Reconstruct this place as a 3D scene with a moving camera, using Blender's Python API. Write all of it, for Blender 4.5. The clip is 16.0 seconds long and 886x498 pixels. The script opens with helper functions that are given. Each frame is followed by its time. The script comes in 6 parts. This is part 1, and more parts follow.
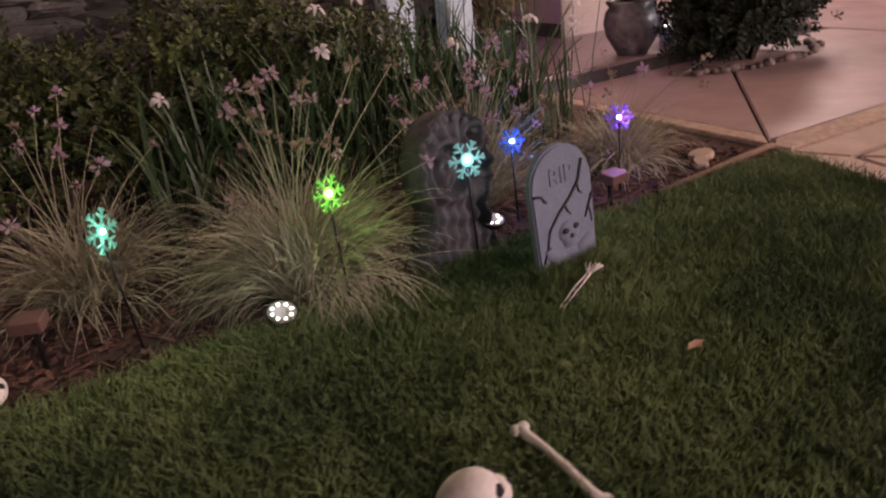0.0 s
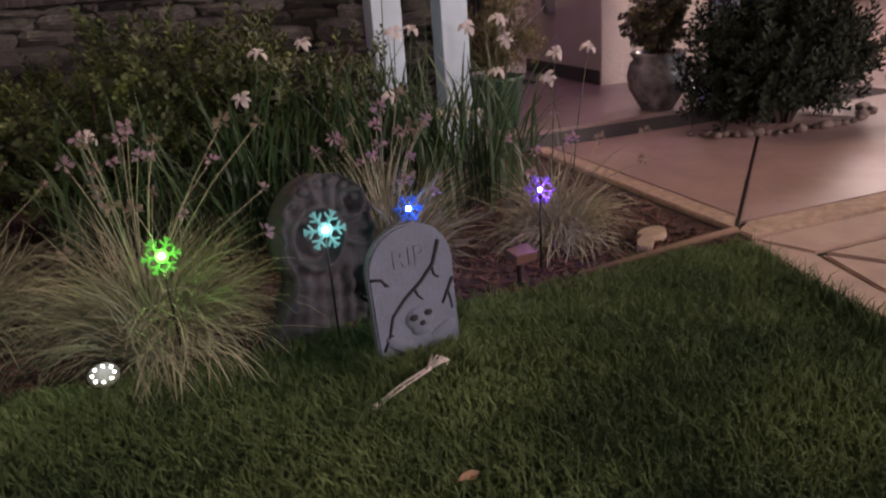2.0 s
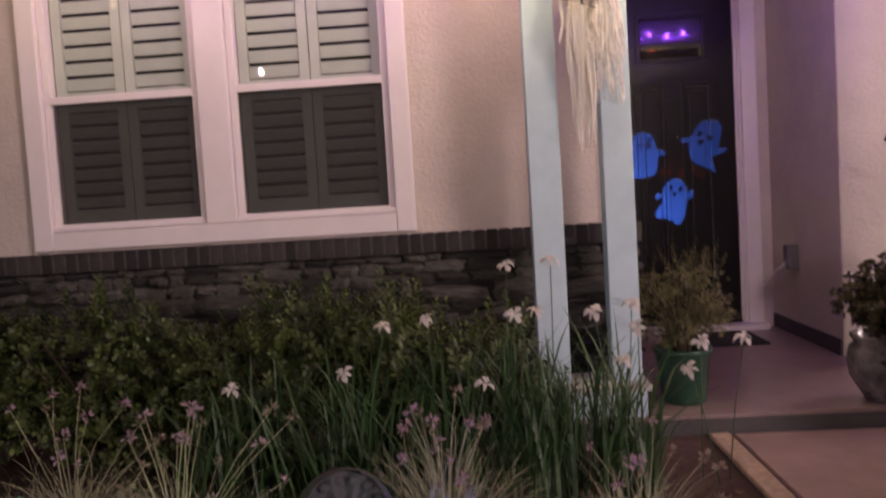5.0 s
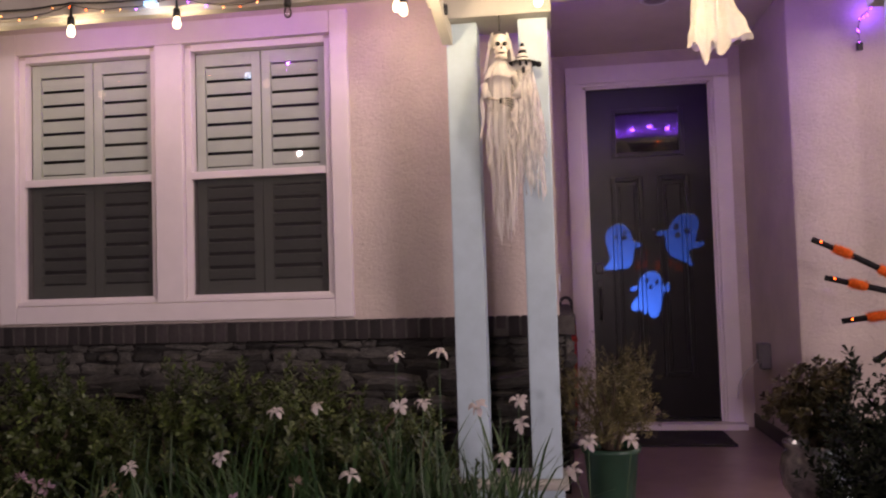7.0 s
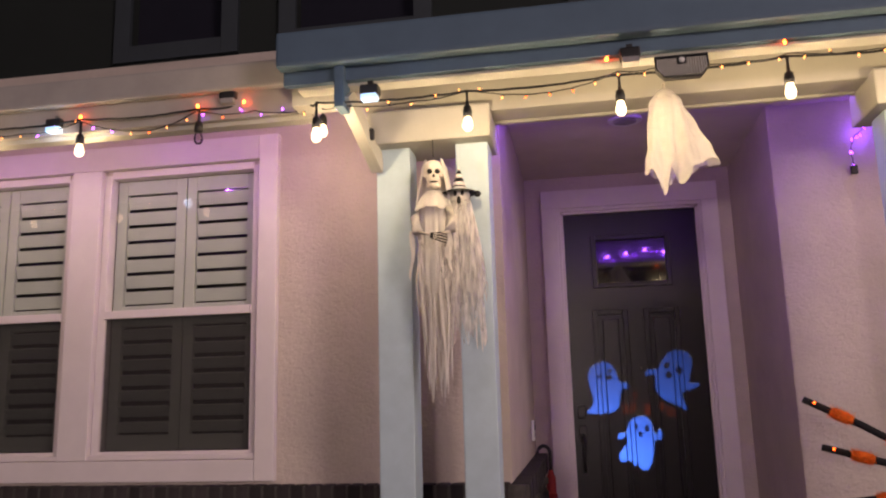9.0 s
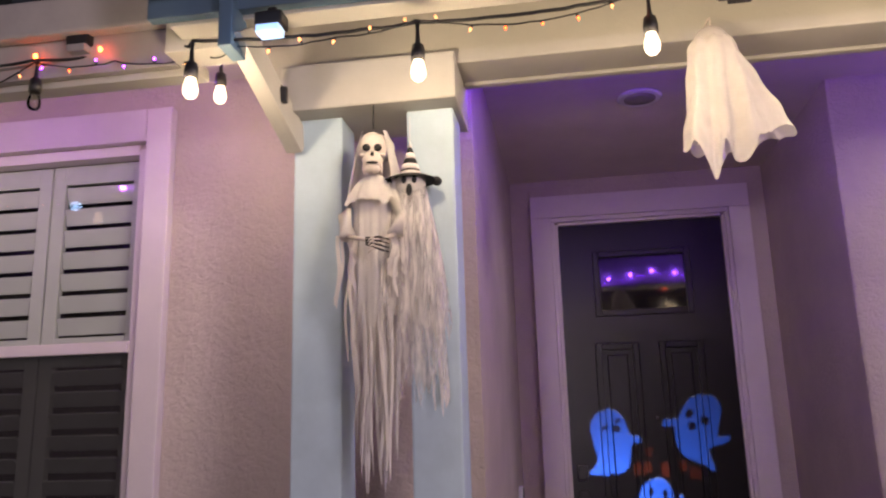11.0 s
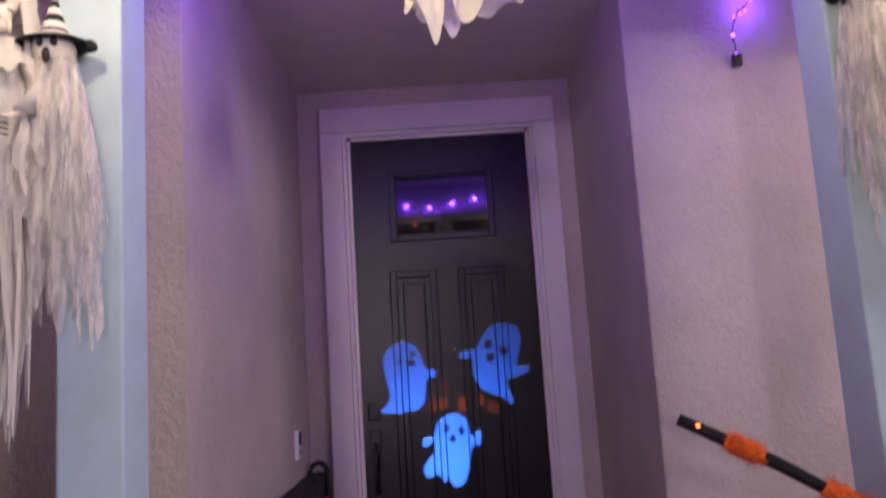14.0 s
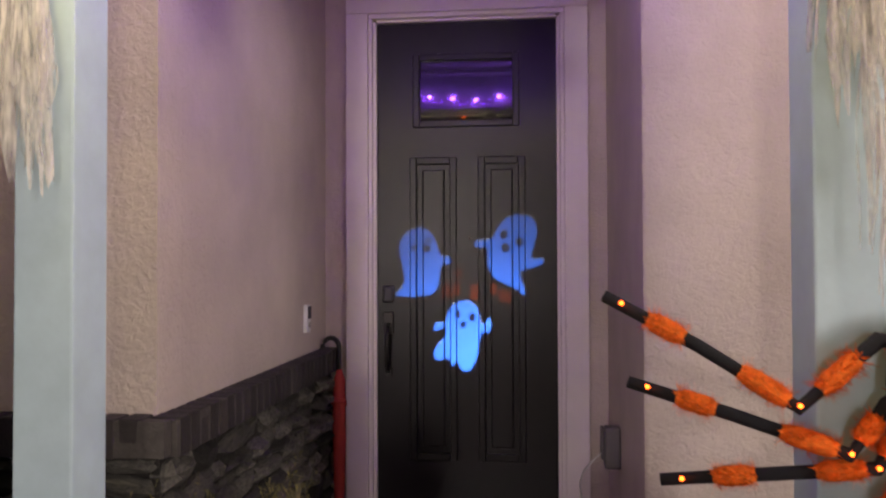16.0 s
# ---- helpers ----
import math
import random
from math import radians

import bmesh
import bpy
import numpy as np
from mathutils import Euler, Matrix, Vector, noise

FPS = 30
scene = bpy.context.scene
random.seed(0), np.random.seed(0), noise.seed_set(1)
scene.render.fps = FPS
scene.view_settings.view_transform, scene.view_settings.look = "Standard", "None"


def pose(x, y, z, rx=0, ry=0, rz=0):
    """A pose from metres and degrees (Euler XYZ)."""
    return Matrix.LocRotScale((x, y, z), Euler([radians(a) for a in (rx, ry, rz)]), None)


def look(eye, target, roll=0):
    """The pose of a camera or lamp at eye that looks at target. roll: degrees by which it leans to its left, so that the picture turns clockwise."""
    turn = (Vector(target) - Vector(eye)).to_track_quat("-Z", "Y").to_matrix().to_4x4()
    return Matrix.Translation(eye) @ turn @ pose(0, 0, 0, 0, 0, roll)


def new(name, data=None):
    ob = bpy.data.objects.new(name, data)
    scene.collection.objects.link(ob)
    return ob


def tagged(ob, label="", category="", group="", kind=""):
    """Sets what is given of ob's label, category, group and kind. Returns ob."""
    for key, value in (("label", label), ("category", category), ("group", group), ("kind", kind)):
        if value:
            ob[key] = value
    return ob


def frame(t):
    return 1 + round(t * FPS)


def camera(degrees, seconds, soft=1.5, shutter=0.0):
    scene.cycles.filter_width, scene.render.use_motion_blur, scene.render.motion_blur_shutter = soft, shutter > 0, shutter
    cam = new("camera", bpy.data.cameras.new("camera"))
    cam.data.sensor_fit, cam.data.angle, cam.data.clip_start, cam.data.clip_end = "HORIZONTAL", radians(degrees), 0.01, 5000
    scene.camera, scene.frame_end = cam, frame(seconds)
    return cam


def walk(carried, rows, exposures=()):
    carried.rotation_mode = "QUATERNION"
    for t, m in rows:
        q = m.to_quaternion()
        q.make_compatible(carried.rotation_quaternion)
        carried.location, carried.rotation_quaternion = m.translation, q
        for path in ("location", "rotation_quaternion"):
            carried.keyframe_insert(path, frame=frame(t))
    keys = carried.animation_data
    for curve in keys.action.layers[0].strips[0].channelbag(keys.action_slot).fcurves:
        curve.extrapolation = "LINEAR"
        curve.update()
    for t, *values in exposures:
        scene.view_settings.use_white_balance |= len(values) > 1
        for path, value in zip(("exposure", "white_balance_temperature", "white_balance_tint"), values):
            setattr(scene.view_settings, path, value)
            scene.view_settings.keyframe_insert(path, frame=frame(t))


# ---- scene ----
cam = camera(58.8, 16.0, 2.1, 0.5)
PATH = [
    (0, (-3.108, -6.044, 0.972), (-2.234, -4.411, 0.218), -6.3),
    (0.5, (-2.904, -6.107, 0.975), (-2.1, -4.416, 0.272), -5.1),
    (1, (-2.682, -6.159, 0.998), (-1.911, -4.432, 0.348), -6.4),
    (1.5, (-2.524, -6.235, 1.005), (-1.814, -4.469, 0.389), -4.2),
    (2, (-2.352, -6.168, 0.992), (-1.725, -4.393, 0.317), -4.3),
    (2.5, (-2.203, -6.172, 0.953), (-1.732, -4.372, 0.221), -4.9),
    (3, (-2.064, -6.177, 0.992), (-1.73, -4.336, 0.286), -3.1),
    (3.5, (-1.894, -6.096, 0.993), (-1.632, -4.226, 0.333), -2.6),
    (4, (-1.759, -6.159, 1.033), (-1.525, -4.253, 0.472), -1.9),
    (4.2, (-1.704, -6.162, 1.031), (-1.505, -4.236, 0.532), -2.0),
    (4.5, (-1.632, -6.194, 1.114), (-1.524, -4.231, 0.748), -2.9),
    (4.7, (-1.572, -6.211, 1.198), (-1.596, -4.225, 0.966), -4.1),
    (6.8, (-0.815, -6.173, 1.291), (-1.099, -4.194, 1.359), -2.0),
    (7, (-0.754, -6.203, 1.249), (-1.03, -4.224, 1.335), -1.7),
    (7.5, (-0.617, -6.174, 1.271), (-0.904, -4.198, 1.378), -1.8),
    (8, (-0.463, -5.999, 1.363), (-0.702, -4.036, 1.662), -1.2),
    (8.5, (-0.437, -5.853, 1.42), (-0.688, -3.901, 1.778), -3.2),
    (9, (-0.386, -5.618, 1.449), (-0.716, -3.68, 1.82), -1.5),
    (11.5, (-0.433, -4.327, 1.676), (-0.712, -2.407, 2.16), -1.7),
    (12, (-0.278, -4.179, 1.736), (-0.452, -2.269, 2.302), -1.1),
    (12.5, (-0.162, -4.113, 1.751), (-0.138, -2.206, 2.353), -2.2),
    (13, (-0.116, -4.115, 1.736), (-0.015, -2.209, 2.334), -3.5),
    (13.5, (-0.084, -4.092, 1.677), (-0.039, -2.146, 2.137), -4.4),
    (14, (-0.035, -4.015, 1.569), (-0.021, -2.034, 1.844), -3.6),
    (14.5, (-0.035, -4.0, 1.541), (-0.023, -2.006, 1.701), -2.5),
    (15, (0.023, -4.01, 1.514), (-0.013, -2.014, 1.634), -1.2),
    (15.5, (0.151, -3.969, 1.504), (0.017, -1.975, 1.594), -0.5),
    (16, (0.302, -3.987, 1.474), (0.092, -1.999, 1.514), -0.2),
]
walk(cam, [(t, look(eye, target, roll)) for t, eye, target, roll in PATH], exposures=[(0.0, 0.90, 6900, 25), (1.5, 0.66, 6750, 18), (2.5, 0.66, 6350, 13), (3.5, 0.63, 6350, 15), (4.7, 0.42, 6550, 15), (7.0, 0.10, 6350, 17), (8.0, -0.05, 6800, 14), (9.2, -0.12, 6600, 14), (11.3, -0.25, 5800, 20), (13.0, -0.45, 5600, 25), (13.5, -0.48, 5600, 26), (14.0, -0.08, 5500, 20), (14.5, 0.14, 5900, 9), (15.0, 0.28, 6150, 4), (16.0, 0.35, 6450, -3)])

# ---- world and light ----
world = bpy.data.worlds.new("night_sky")
scene.world = world
world.use_nodes = True
world.node_tree.nodes["Background"].inputs[0].default_value = (0.50, 0.44, 0.55, 1)
world.node_tree.nodes["Background"].inputs[1].default_value = 0.018
scene.view_settings.exposure = 0.0


def lamp(name, place, energy, colour, radius=0.03, kind="POINT"):
    data = bpy.data.lights.new(name, kind)
    data.energy, data.color, data.shadow_soft_size = energy, colour, radius
    ob = new(name, data)
    ob.location = place
    return ob


WARM = (1.0, 0.74, 0.40)
PURPLE = (0.26, 0.07, 1.0)
BULBS = [(-3.78, -2.49, 2.60), (-3.18, -2.49, 2.60), (-2.60, -2.49, 2.60), (-1.395, -2.69, 2.505), (-1.505, -2.28, 2.672),
         (-0.779, -2.64, 2.516), (-0.178, -2.645, 2.525), (0.446, -2.64, 2.539), (1.06, -2.64, 2.54), (1.68, -2.64, 2.54)]
UNLIT = (-2.015, -2.49, 2.61)
for x, y, z in BULBS:
    lamp("bulb_light", (x, y, z), 3.6 if x < -1.5 else 7.6, WARM, 0.022)
for x, z in ((-0.62, 2.76), (-0.44, 2.785), (-0.26, 2.77), (-0.08, 2.75), (0.10, 2.775), (0.28, 2.80), (0.46, 2.77), (0.62, 2.79)):
    lamp("purple_glow", (x, -2.06, z), 1.45, PURPLE, 0.010)
lamp("purple_glow", (1.17, -1.27, 2.80), 1.1, PURPLE, 0.012)
for x in (-1.75, -2.4, -3.3):
    lamp("purple_glow", (x, -2.36, 2.70), 2.2, (0.50, 0.09, 1.0), 0.012)
# two added fill lamps behind the walker that brighten the house front and lawn
lamp("street_light", (8.5, -11.5, 3.5), 2700, (1.0, 0.80, 0.79), 1.5)
lamp("street_light", (-1.95, -16.0, 2.3), 1200, (1.0, 0.79, 0.78), 0.4)
# street lamp across the road, placed by its reflection in the window
lamp("street_light", (-5.5, -12.0, 3.8), 50, (1.0, 0.78, 0.77), 0.05)
# the lamp over the drive beside the house
lamp("drive_light", (5.0, 0.2, 3.4), 430, (1.0, 0.80, 0.74), 0.7)


# ---- materials ----
def mat(name, colour, rough=0.8, vary=0.25, scale=6.0, bump=0.0, bump_scale=60.0, metal=0.0, tint=None, per_object=0.0, island=0.0, spec=0.5):
    m = bpy.data.materials.new(name)
    m.use_nodes = True
    nt = m.node_tree
    n, l = nt.nodes, nt.links
    b = n["Principled BSDF"]
    b.inputs["Roughness"].default_value = rough
    b.inputs["Metallic"].default_value = metal
    b.inputs["Specular IOR Level"].default_value = spec
    tc = n.new("ShaderNodeTexCoord")
    no = n.new("ShaderNodeTexNoise")
    no.inputs["Scale"].default_value = scale
    no.inputs["Detail"].default_value = 6
    no.inputs["Roughness"].default_value = 0.65
    l.new(tc.outputs["Object"], no.inputs["Vector"])
    mix = n.new("ShaderNodeMix")
    mix.data_type = "RGBA"
    dark = [c * (1 - vary) for c in colour]
    light = [min(1, c * (1 + vary)) for c in (tint or colour)]
    mix.inputs[6].default_value = (*dark, 1)
    mix.inputs[7].default_value = (*light, 1)
    ramp = n.new("ShaderNodeMapRange")
    ramp.inputs[1].default_value, ramp.inputs[2].default_value = 0.3, 0.7
    l.new(no.outputs["Fac"], ramp.inputs[0])
    l.new(ramp.outputs[0], mix.inputs[0])
    out = mix.outputs[2]
    if per_object or island:
        hsv = n.new("ShaderNodeHueSaturation")
        rnd = n.new("ShaderNodeMapRange")
        amount = per_object or island
        rnd.inputs[3].default_value, rnd.inputs[4].default_value = 1 - amount, 1 + amount
        if per_object:
            l.new(n.new("ShaderNodeObjectInfo").outputs["Random"], rnd.inputs[0])
        else:
            l.new(n.new("ShaderNodeNewGeometry").outputs["Random Per Island"], rnd.inputs[0])
        l.new(rnd.outputs[0], hsv.inputs["Value"])
        l.new(out, hsv.inputs["Color"])
        out = hsv.outputs[0]
    l.new(out, b.inputs["Base Color"])
    if bump:
        bn = n.new("ShaderNodeTexNoise")
        bn.inputs["Scale"].default_value = bump_scale
        bn.inputs["Detail"].default_value = 8
        bn.inputs["Roughness"].default_value = 0.62
        bn.inputs["Distortion"].default_value = 0.4
        l.new(tc.outputs["Object"], bn.inputs["Vector"])
        bp = n.new("ShaderNodeBump")
        bp.inputs["Strength"].default_value = bump
        bp.inputs["Distance"].default_value = 0.01
        l.new(bn.outputs["Fac"], bp.inputs["Height"])
        l.new(bp.outputs[0], b.inputs["Normal"])
    return m


def glow(name, colour, strength):
    m = bpy.data.materials.new(name)
    m.use_nodes = True
    b = m.node_tree.nodes["Principled BSDF"]
    b.inputs["Base Color"].default_value = (*colour, 1)
    b.inputs["Emission Color"].default_value = (*colour, 1)
    b.inputs["Emission Strength"].default_value = strength
    return m


def glass(name, colour=(1, 1, 1), rough=0.0):
    m = bpy.data.materials.new(name)
    m.use_nodes = True
    n, l = m.node_tree.nodes, m.node_tree.links
    tr, gl, mx, fr = n.new("ShaderNodeBsdfTransparent"), n.new("ShaderNodeBsdfGlossy"), n.new("ShaderNodeMixShader"), n.new("ShaderNodeFresnel")
    tr.inputs[0].default_value = (*colour, 1)
    gl.inputs["Roughness"].default_value = rough
    fr.inputs[0].default_value = 1.6
    l.new(fr.outputs[0], mx.inputs[0])
    l.new(tr.outputs[0], mx.inputs[1])
    l.new(gl.outputs[0], mx.inputs[2])
    l.new(mx.outputs[0], n["Material Output"].inputs[0])
    return m


def cloth(name, colour, through_light=0.35, scale=30):
    m = mat(name, colour, 0.9, 0.08, scale, 0.25, 300)
    n, l = m.node_tree.nodes, m.node_tree.links
    tl, mx = n.new("ShaderNodeBsdfTranslucent"), n.new("ShaderNodeMixShader")
    tl.inputs[0].default_value = (*colour, 1)
    mx.inputs[0].default_value = through_light
    l.new(n["Principled BSDF"].outputs[0], mx.inputs[1])
    l.new(tl.outputs[0], mx.inputs[2])
    l.new(mx.outputs[0], n["Material Output"].inputs[0])
    return m


STUCCO = mat("stucco", (0.52, 0.45, 0.40), 0.9, 0.11, 2.5, 1.0, 42)
# near-black copy of the stucco: the upper storey's lack of light in its colour
STUCCO_UNLIT = mat("stucco_upper_unlit", (0.013, 0.018, 0.017), 0.9, 0.1, 3, 0.5, 90)
TRIM = mat("white_trim", (0.68, 0.62, 0.62), 0.65, 0.05, 5, 0.12, 120)
POST = mat("post_paint", (0.43, 0.545, 0.62), 0.55, 0.08, 7, 0.07, 25)
BEAM = mat("beam_paint", (0.43, 0.42, 0.385), 0.7, 0.06, 5, 0.15, 60)
# fascia colour darkened to put the upstairs gloom into it
FASCIA_UNLIT = mat("upper_surround_unlit", (0.035, 0.045, 0.055), 0.7, 0.1, 4)
# beige board paint dimmed to imitate light fading away from the porch
LEFTFASCIA = mat("dimmed_fascia_paint", (0.38, 0.355, 0.33), 0.7, 0.1, 5, 0.15, 60)
FASCIA = mat("fascia_paint", (0.080, 0.130, 0.185), 0.6, 0.08, 4, 0.1, 40)
SOFFIT = mat("soffit_paint", (0.55, 0.52, 0.47), 0.8, 0.06, 4, 0.15, 60)
CEIL = mat("porch_ceiling_paint", (0.64, 0.58, 0.54), 0.9, 0.06, 4, 0.3, 90)
ROOF = mat("roof_shingle", (0.05, 0.05, 0.05), 0.95, 0.3, 12, 0.5, 80)
DOOR = mat("door_paint", (0.0085, 0.0075, 0.008), 0.30, 0.2, 8, 0.06, 160, spec=0.24)
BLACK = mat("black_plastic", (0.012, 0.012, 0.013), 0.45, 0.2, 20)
METAL = mat("dark_metal", (0.02, 0.018, 0.018), 0.35, 0.2, 20, metal=0.6)
CHROME = mat("chrome", (0.6, 0.6, 0.6), 0.2, 0.05, 20, metal=1.0)
GREYPLASTIC = mat("grey_plastic", (0.30, 0.28, 0.28), 0.5, 0.1, 20)
DARKGREY = mat("dark_grey_plastic", (0.11, 0.10, 0.105), 0.5, 0.1, 20)
WHITEP = mat("white_plastic", (0.7, 0.7, 0.7), 0.4, 0.04, 20)
SHUT = mat("shutter_paint", (0.42, 0.455, 0.40), 0.55, 0.08, 9)

GLASS = glass("window_glass")
SCREEN = mat("insect_screen", (0.02, 0.018, 0.018), 0.9, 0.1, 200)
_n, _l = SCREEN.node_tree.nodes, SCREEN.node_tree.links
_t, _x = _n.new("ShaderNodeBsdfTransparent"), _n.new("ShaderNodeMixShader")
_x.inputs[0].default_value = 0.68
_l.new(_t.outputs[0], _x.inputs[1])
_l.new(_n["Principled BSDF"].outputs[0], _x.inputs[2])
_l.new(_x.outputs[0], _n["Material Output"].inputs[0])
BRICK = mat("cap_brick", (0.028, 0.023, 0.0235), 0.9, 0.3, 14, 0.6, 70, per_object=0.5)
STONE = mat("ledge_stone", (0.018, 0.0175, 0.0185), 0.8, 0.55, 7, 0.5, 32, tint=(0.064, 0.060, 0.052), per_object=0.85)
MORTAR = mat("mortar", (0.014, 0.012, 0.011), 0.95, 0.3, 20, 0.6, 60)
CAPMORTAR = mat("cap_mortar", (0.060, 0.053, 0.050), 0.95, 0.3, 25, 0.5, 60)
PORCH = mat("porch_concrete", (0.24, 0.17, 0.165), 0.30, 0.2, 5, 0.1, 60)
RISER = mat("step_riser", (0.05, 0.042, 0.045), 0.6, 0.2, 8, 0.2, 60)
CONC = mat("walk_concrete", (0.30, 0.205, 0.185), 0.40, 0.22, 3.0, 0.14, 60, spec=0.24)
WALK = mat("walk_pale_concrete", (0.36, 0.255, 0.195), 0.65, 0.2, 5.0, 0.3, 80, spec=0.2)
AGG = mat("walk_border", (0.38, 0.27, 0.20), 0.8, 0.35, 28, 0.6, 90)
JOINT = mat("walk_joint", (0.02, 0.016, 0.015), 0.9, 0.2, 20)
SOIL = mat("bark_mulch", (0.060, 0.030, 0.024), 0.95, 0.5, 25, 1.0, 50)
CHIP = mat("mulch_chip", (0.10, 0.048, 0.036), 0.95, 0.4, 25, 0.5, 50, island=0.6)
TURF = mat("turf_soil", (0.028, 0.042, 0.015), 0.95, 0.5, 30, 0.8, 60)
BLADE = mat("lawn_grass", (0.056, 0.108, 0.042), 0.85, 0.45, 1.6, tint=(0.130, 0.172, 0.066), island=0.12, spec=0.2)
STRAW = mat("fountain_grass", (0.25, 0.245, 0.155), 0.75, 0.25, 4, tint=(0.30, 0.28, 0.18), island=0.45)
IRIS = mat("iris_leaf", (0.022, 0.056, 0.020), 0.5, 0.25, 5, tint=(0.036, 0.072, 0.022), island=0.45)
LEAFY = mat("hedge_leaf", (0.010, 0.028, 0.009), 0.5, 0.5, 5, tint=(0.056, 0.076, 0.016), island=0.6)
LEAFD = mat("shrub_leaf", (0.017, 0.023, 0.014), 0.65, 0.4, 4, island=0.6, spec=0.15)
LEAFH = mat("potted_leaf", (0.085, 0.085, 0.03), 0.65, 0.3, 4, tint=(0.11, 0.09, 0.03), island=0.5)
LEAFJ = mat("jade_leaf", (0.045, 0.046, 0.020), 0.4, 0.4, 5, tint=(0.070, 0.055, 0.026), island=0.5)
TWIG = mat("twig", (0.06, 0.04, 0.025), 0.9, 0.3, 20)
PETAL = cloth("white_petal", (0.70, 0.64, 0.62), 0.4)
PINK = cloth("pink_petal", (0.42, 0.28, 0.36), 0.4)
DRIED = cloth("dried_flower", (0.26, 0.20, 0.16), 0.3)
GREENPOT = mat("green_pot", (0.018, 0.055, 0.034), 0.35, 0.15, 10)
BLUEPOT = mat("glazed_pot", (0.040, 0.042, 0.055), 0.22, 0.5, 9, 0.2, 20, tint=(0.19, 0.17, 0.18))
TOMB = mat("grey_foam_stone", (0.135, 0.160, 0.205), 0.85, 0.14, 14, 0.4, 90)
TOMBDARK = mat("black_crack_paint", (0.015, 0.015, 0.02), 0.8, 0.1, 20)
CARVED = mat("carved_stone", (0.052, 0.050, 0.056), 0.85, 0.4, 12, 0.8, 40)
BONE = mat("plastic_bone", (0.62, 0.56, 0.50), 0.55, 0.12, 20, 0.2, 60)
CLOTH = cloth("white_gauze", (0.74, 0.71, 0.68), 0.35)
GAUZE = cloth("grey_gauze", (0.80, 0.77, 0.74), 0.4)
_n, _l = GAUZE.node_tree.nodes, GAUZE.node_tree.links
_tc, _mp, _no = _n.new("ShaderNodeTexCoord"), _n.new("ShaderNodeMapping"), _n.new("ShaderNodeTexNoise")
_mp.inputs["Scale"].default_value = (14, 14, 2)
_no.inputs["Detail"].default_value = 4
_mr, _mx, _tp = _n.new("ShaderNodeMapRange"), _n.new("ShaderNodeMixShader"), _n.new("ShaderNodeBsdfTransparent")
_mr.inputs[1].default_value, _mr.inputs[2].default_value, _mr.inputs[3].default_value, _mr.inputs[4].default_value = 0.34, 0.62, 0.15, 0.93
_l.new(_tc.outputs["Object"], _mp.inputs[0])
_l.new(_mp.outputs[0], _no.inputs["Vector"])
_l.new(_no.outputs["Fac"], _mr.inputs[0])
_l.new(_mr.outputs[0], _mx.inputs[0])
_l.new(_n["Mix Shader"].outputs[0], _mx.inputs[1])
_l.new(_tp.outputs[0], _mx.inputs[2])
_l.new(_mx.outputs[0], _n["Material Output"].inputs[0])
SOCKET = mat("eye_paint", (0.01, 0.01, 0.01), 0.8, 0.1, 20)
STRIPE = mat("hat_stripe", (0.65, 0.6, 0.58), 0.9, 0.05, 20)
FUR = mat("orange_fur", (0.80, 0.17, 0.015), 0.9, 0.3, 60, island=0.35)
SPIDER = mat("spider_cloth", (0.006, 0.006, 0.010), 0.9, 0.3, 40, 0.4, 200)
RED = mat("red_fabric", (0.32, 0.025, 0.02), 0.7, 0.15, 20, 0.2, 80)
MAT_ = mat("door_mat_fibre", (0.018, 0.015, 0.017), 0.95, 0.3, 60, 0.6, 300)
ROCK = mat("flat_rock", (0.36, 0.27, 0.19), 0.85, 0.25, 12, 0.4, 50)
PEBBLE = mat("pebble", (0.16, 0.12, 0.10), 0.8, 0.3, 20, per_object=0.4)
CARP = mat("car_paint", (0.55, 0.55, 0.56), 0.25, 0.03, 5)
TYRE = mat("tyre", (0.012, 0.012, 0.012), 0.85, 0.2, 30)
MINI_PB = glow("mini_purple_bright", (0.30, 0.045, 1.0), 170)
LITE = mat("door_glass", (0.010, 0.010, 0.012), 0.05, 0.0, 5, spec=1.0)
CARGLASS = mat("car_glass", (0.02, 0.02, 0.03), 0.05, 0.05, 5)
WOODB = mat("copper_cap", (0.13, 0.070, 0.055), 0.5, 0.2, 20, metal=0.3)
BULBGLOW = glow("bulb_glow", (1.0, 0.76, 0.46), 4.5)
WIRE = mat("black_wire", (0.010, 0.010, 0.010), 0.6, 0.1, 20)
CLEAR = glass("clear_bulb", (0.9, 0.9, 0.85))
MINI_O = glow("mini_orange", (1.0, 0.10, 0.01), 9)
MINI_W = glow("mini_warm", (1.0, 0.36, 0.10), 5.5)
MINI_P = glow("mini_purple", (0.30, 0.045, 1.0), 22)
ORANGE_LED = glow("orange_led", (1.0, 0.085, 0.008), 55)
COOL = glow("cool_led", (0.50, 0.72, 1.0), 0.55)


# ---- mesh helpers ----
def part(name, bm, material, parent=None, label=""):
    me = bpy.data.meshes.new(name)
    bm.to_mesh(me)
    bm.free()
    for m in material if isinstance(material, (list, tuple)) else (material,):
        me.materials.append(m)
    ob = new(name, me)
    if parent:
        ob.parent = parent
    if label:
        ob["label"] = label
    return ob


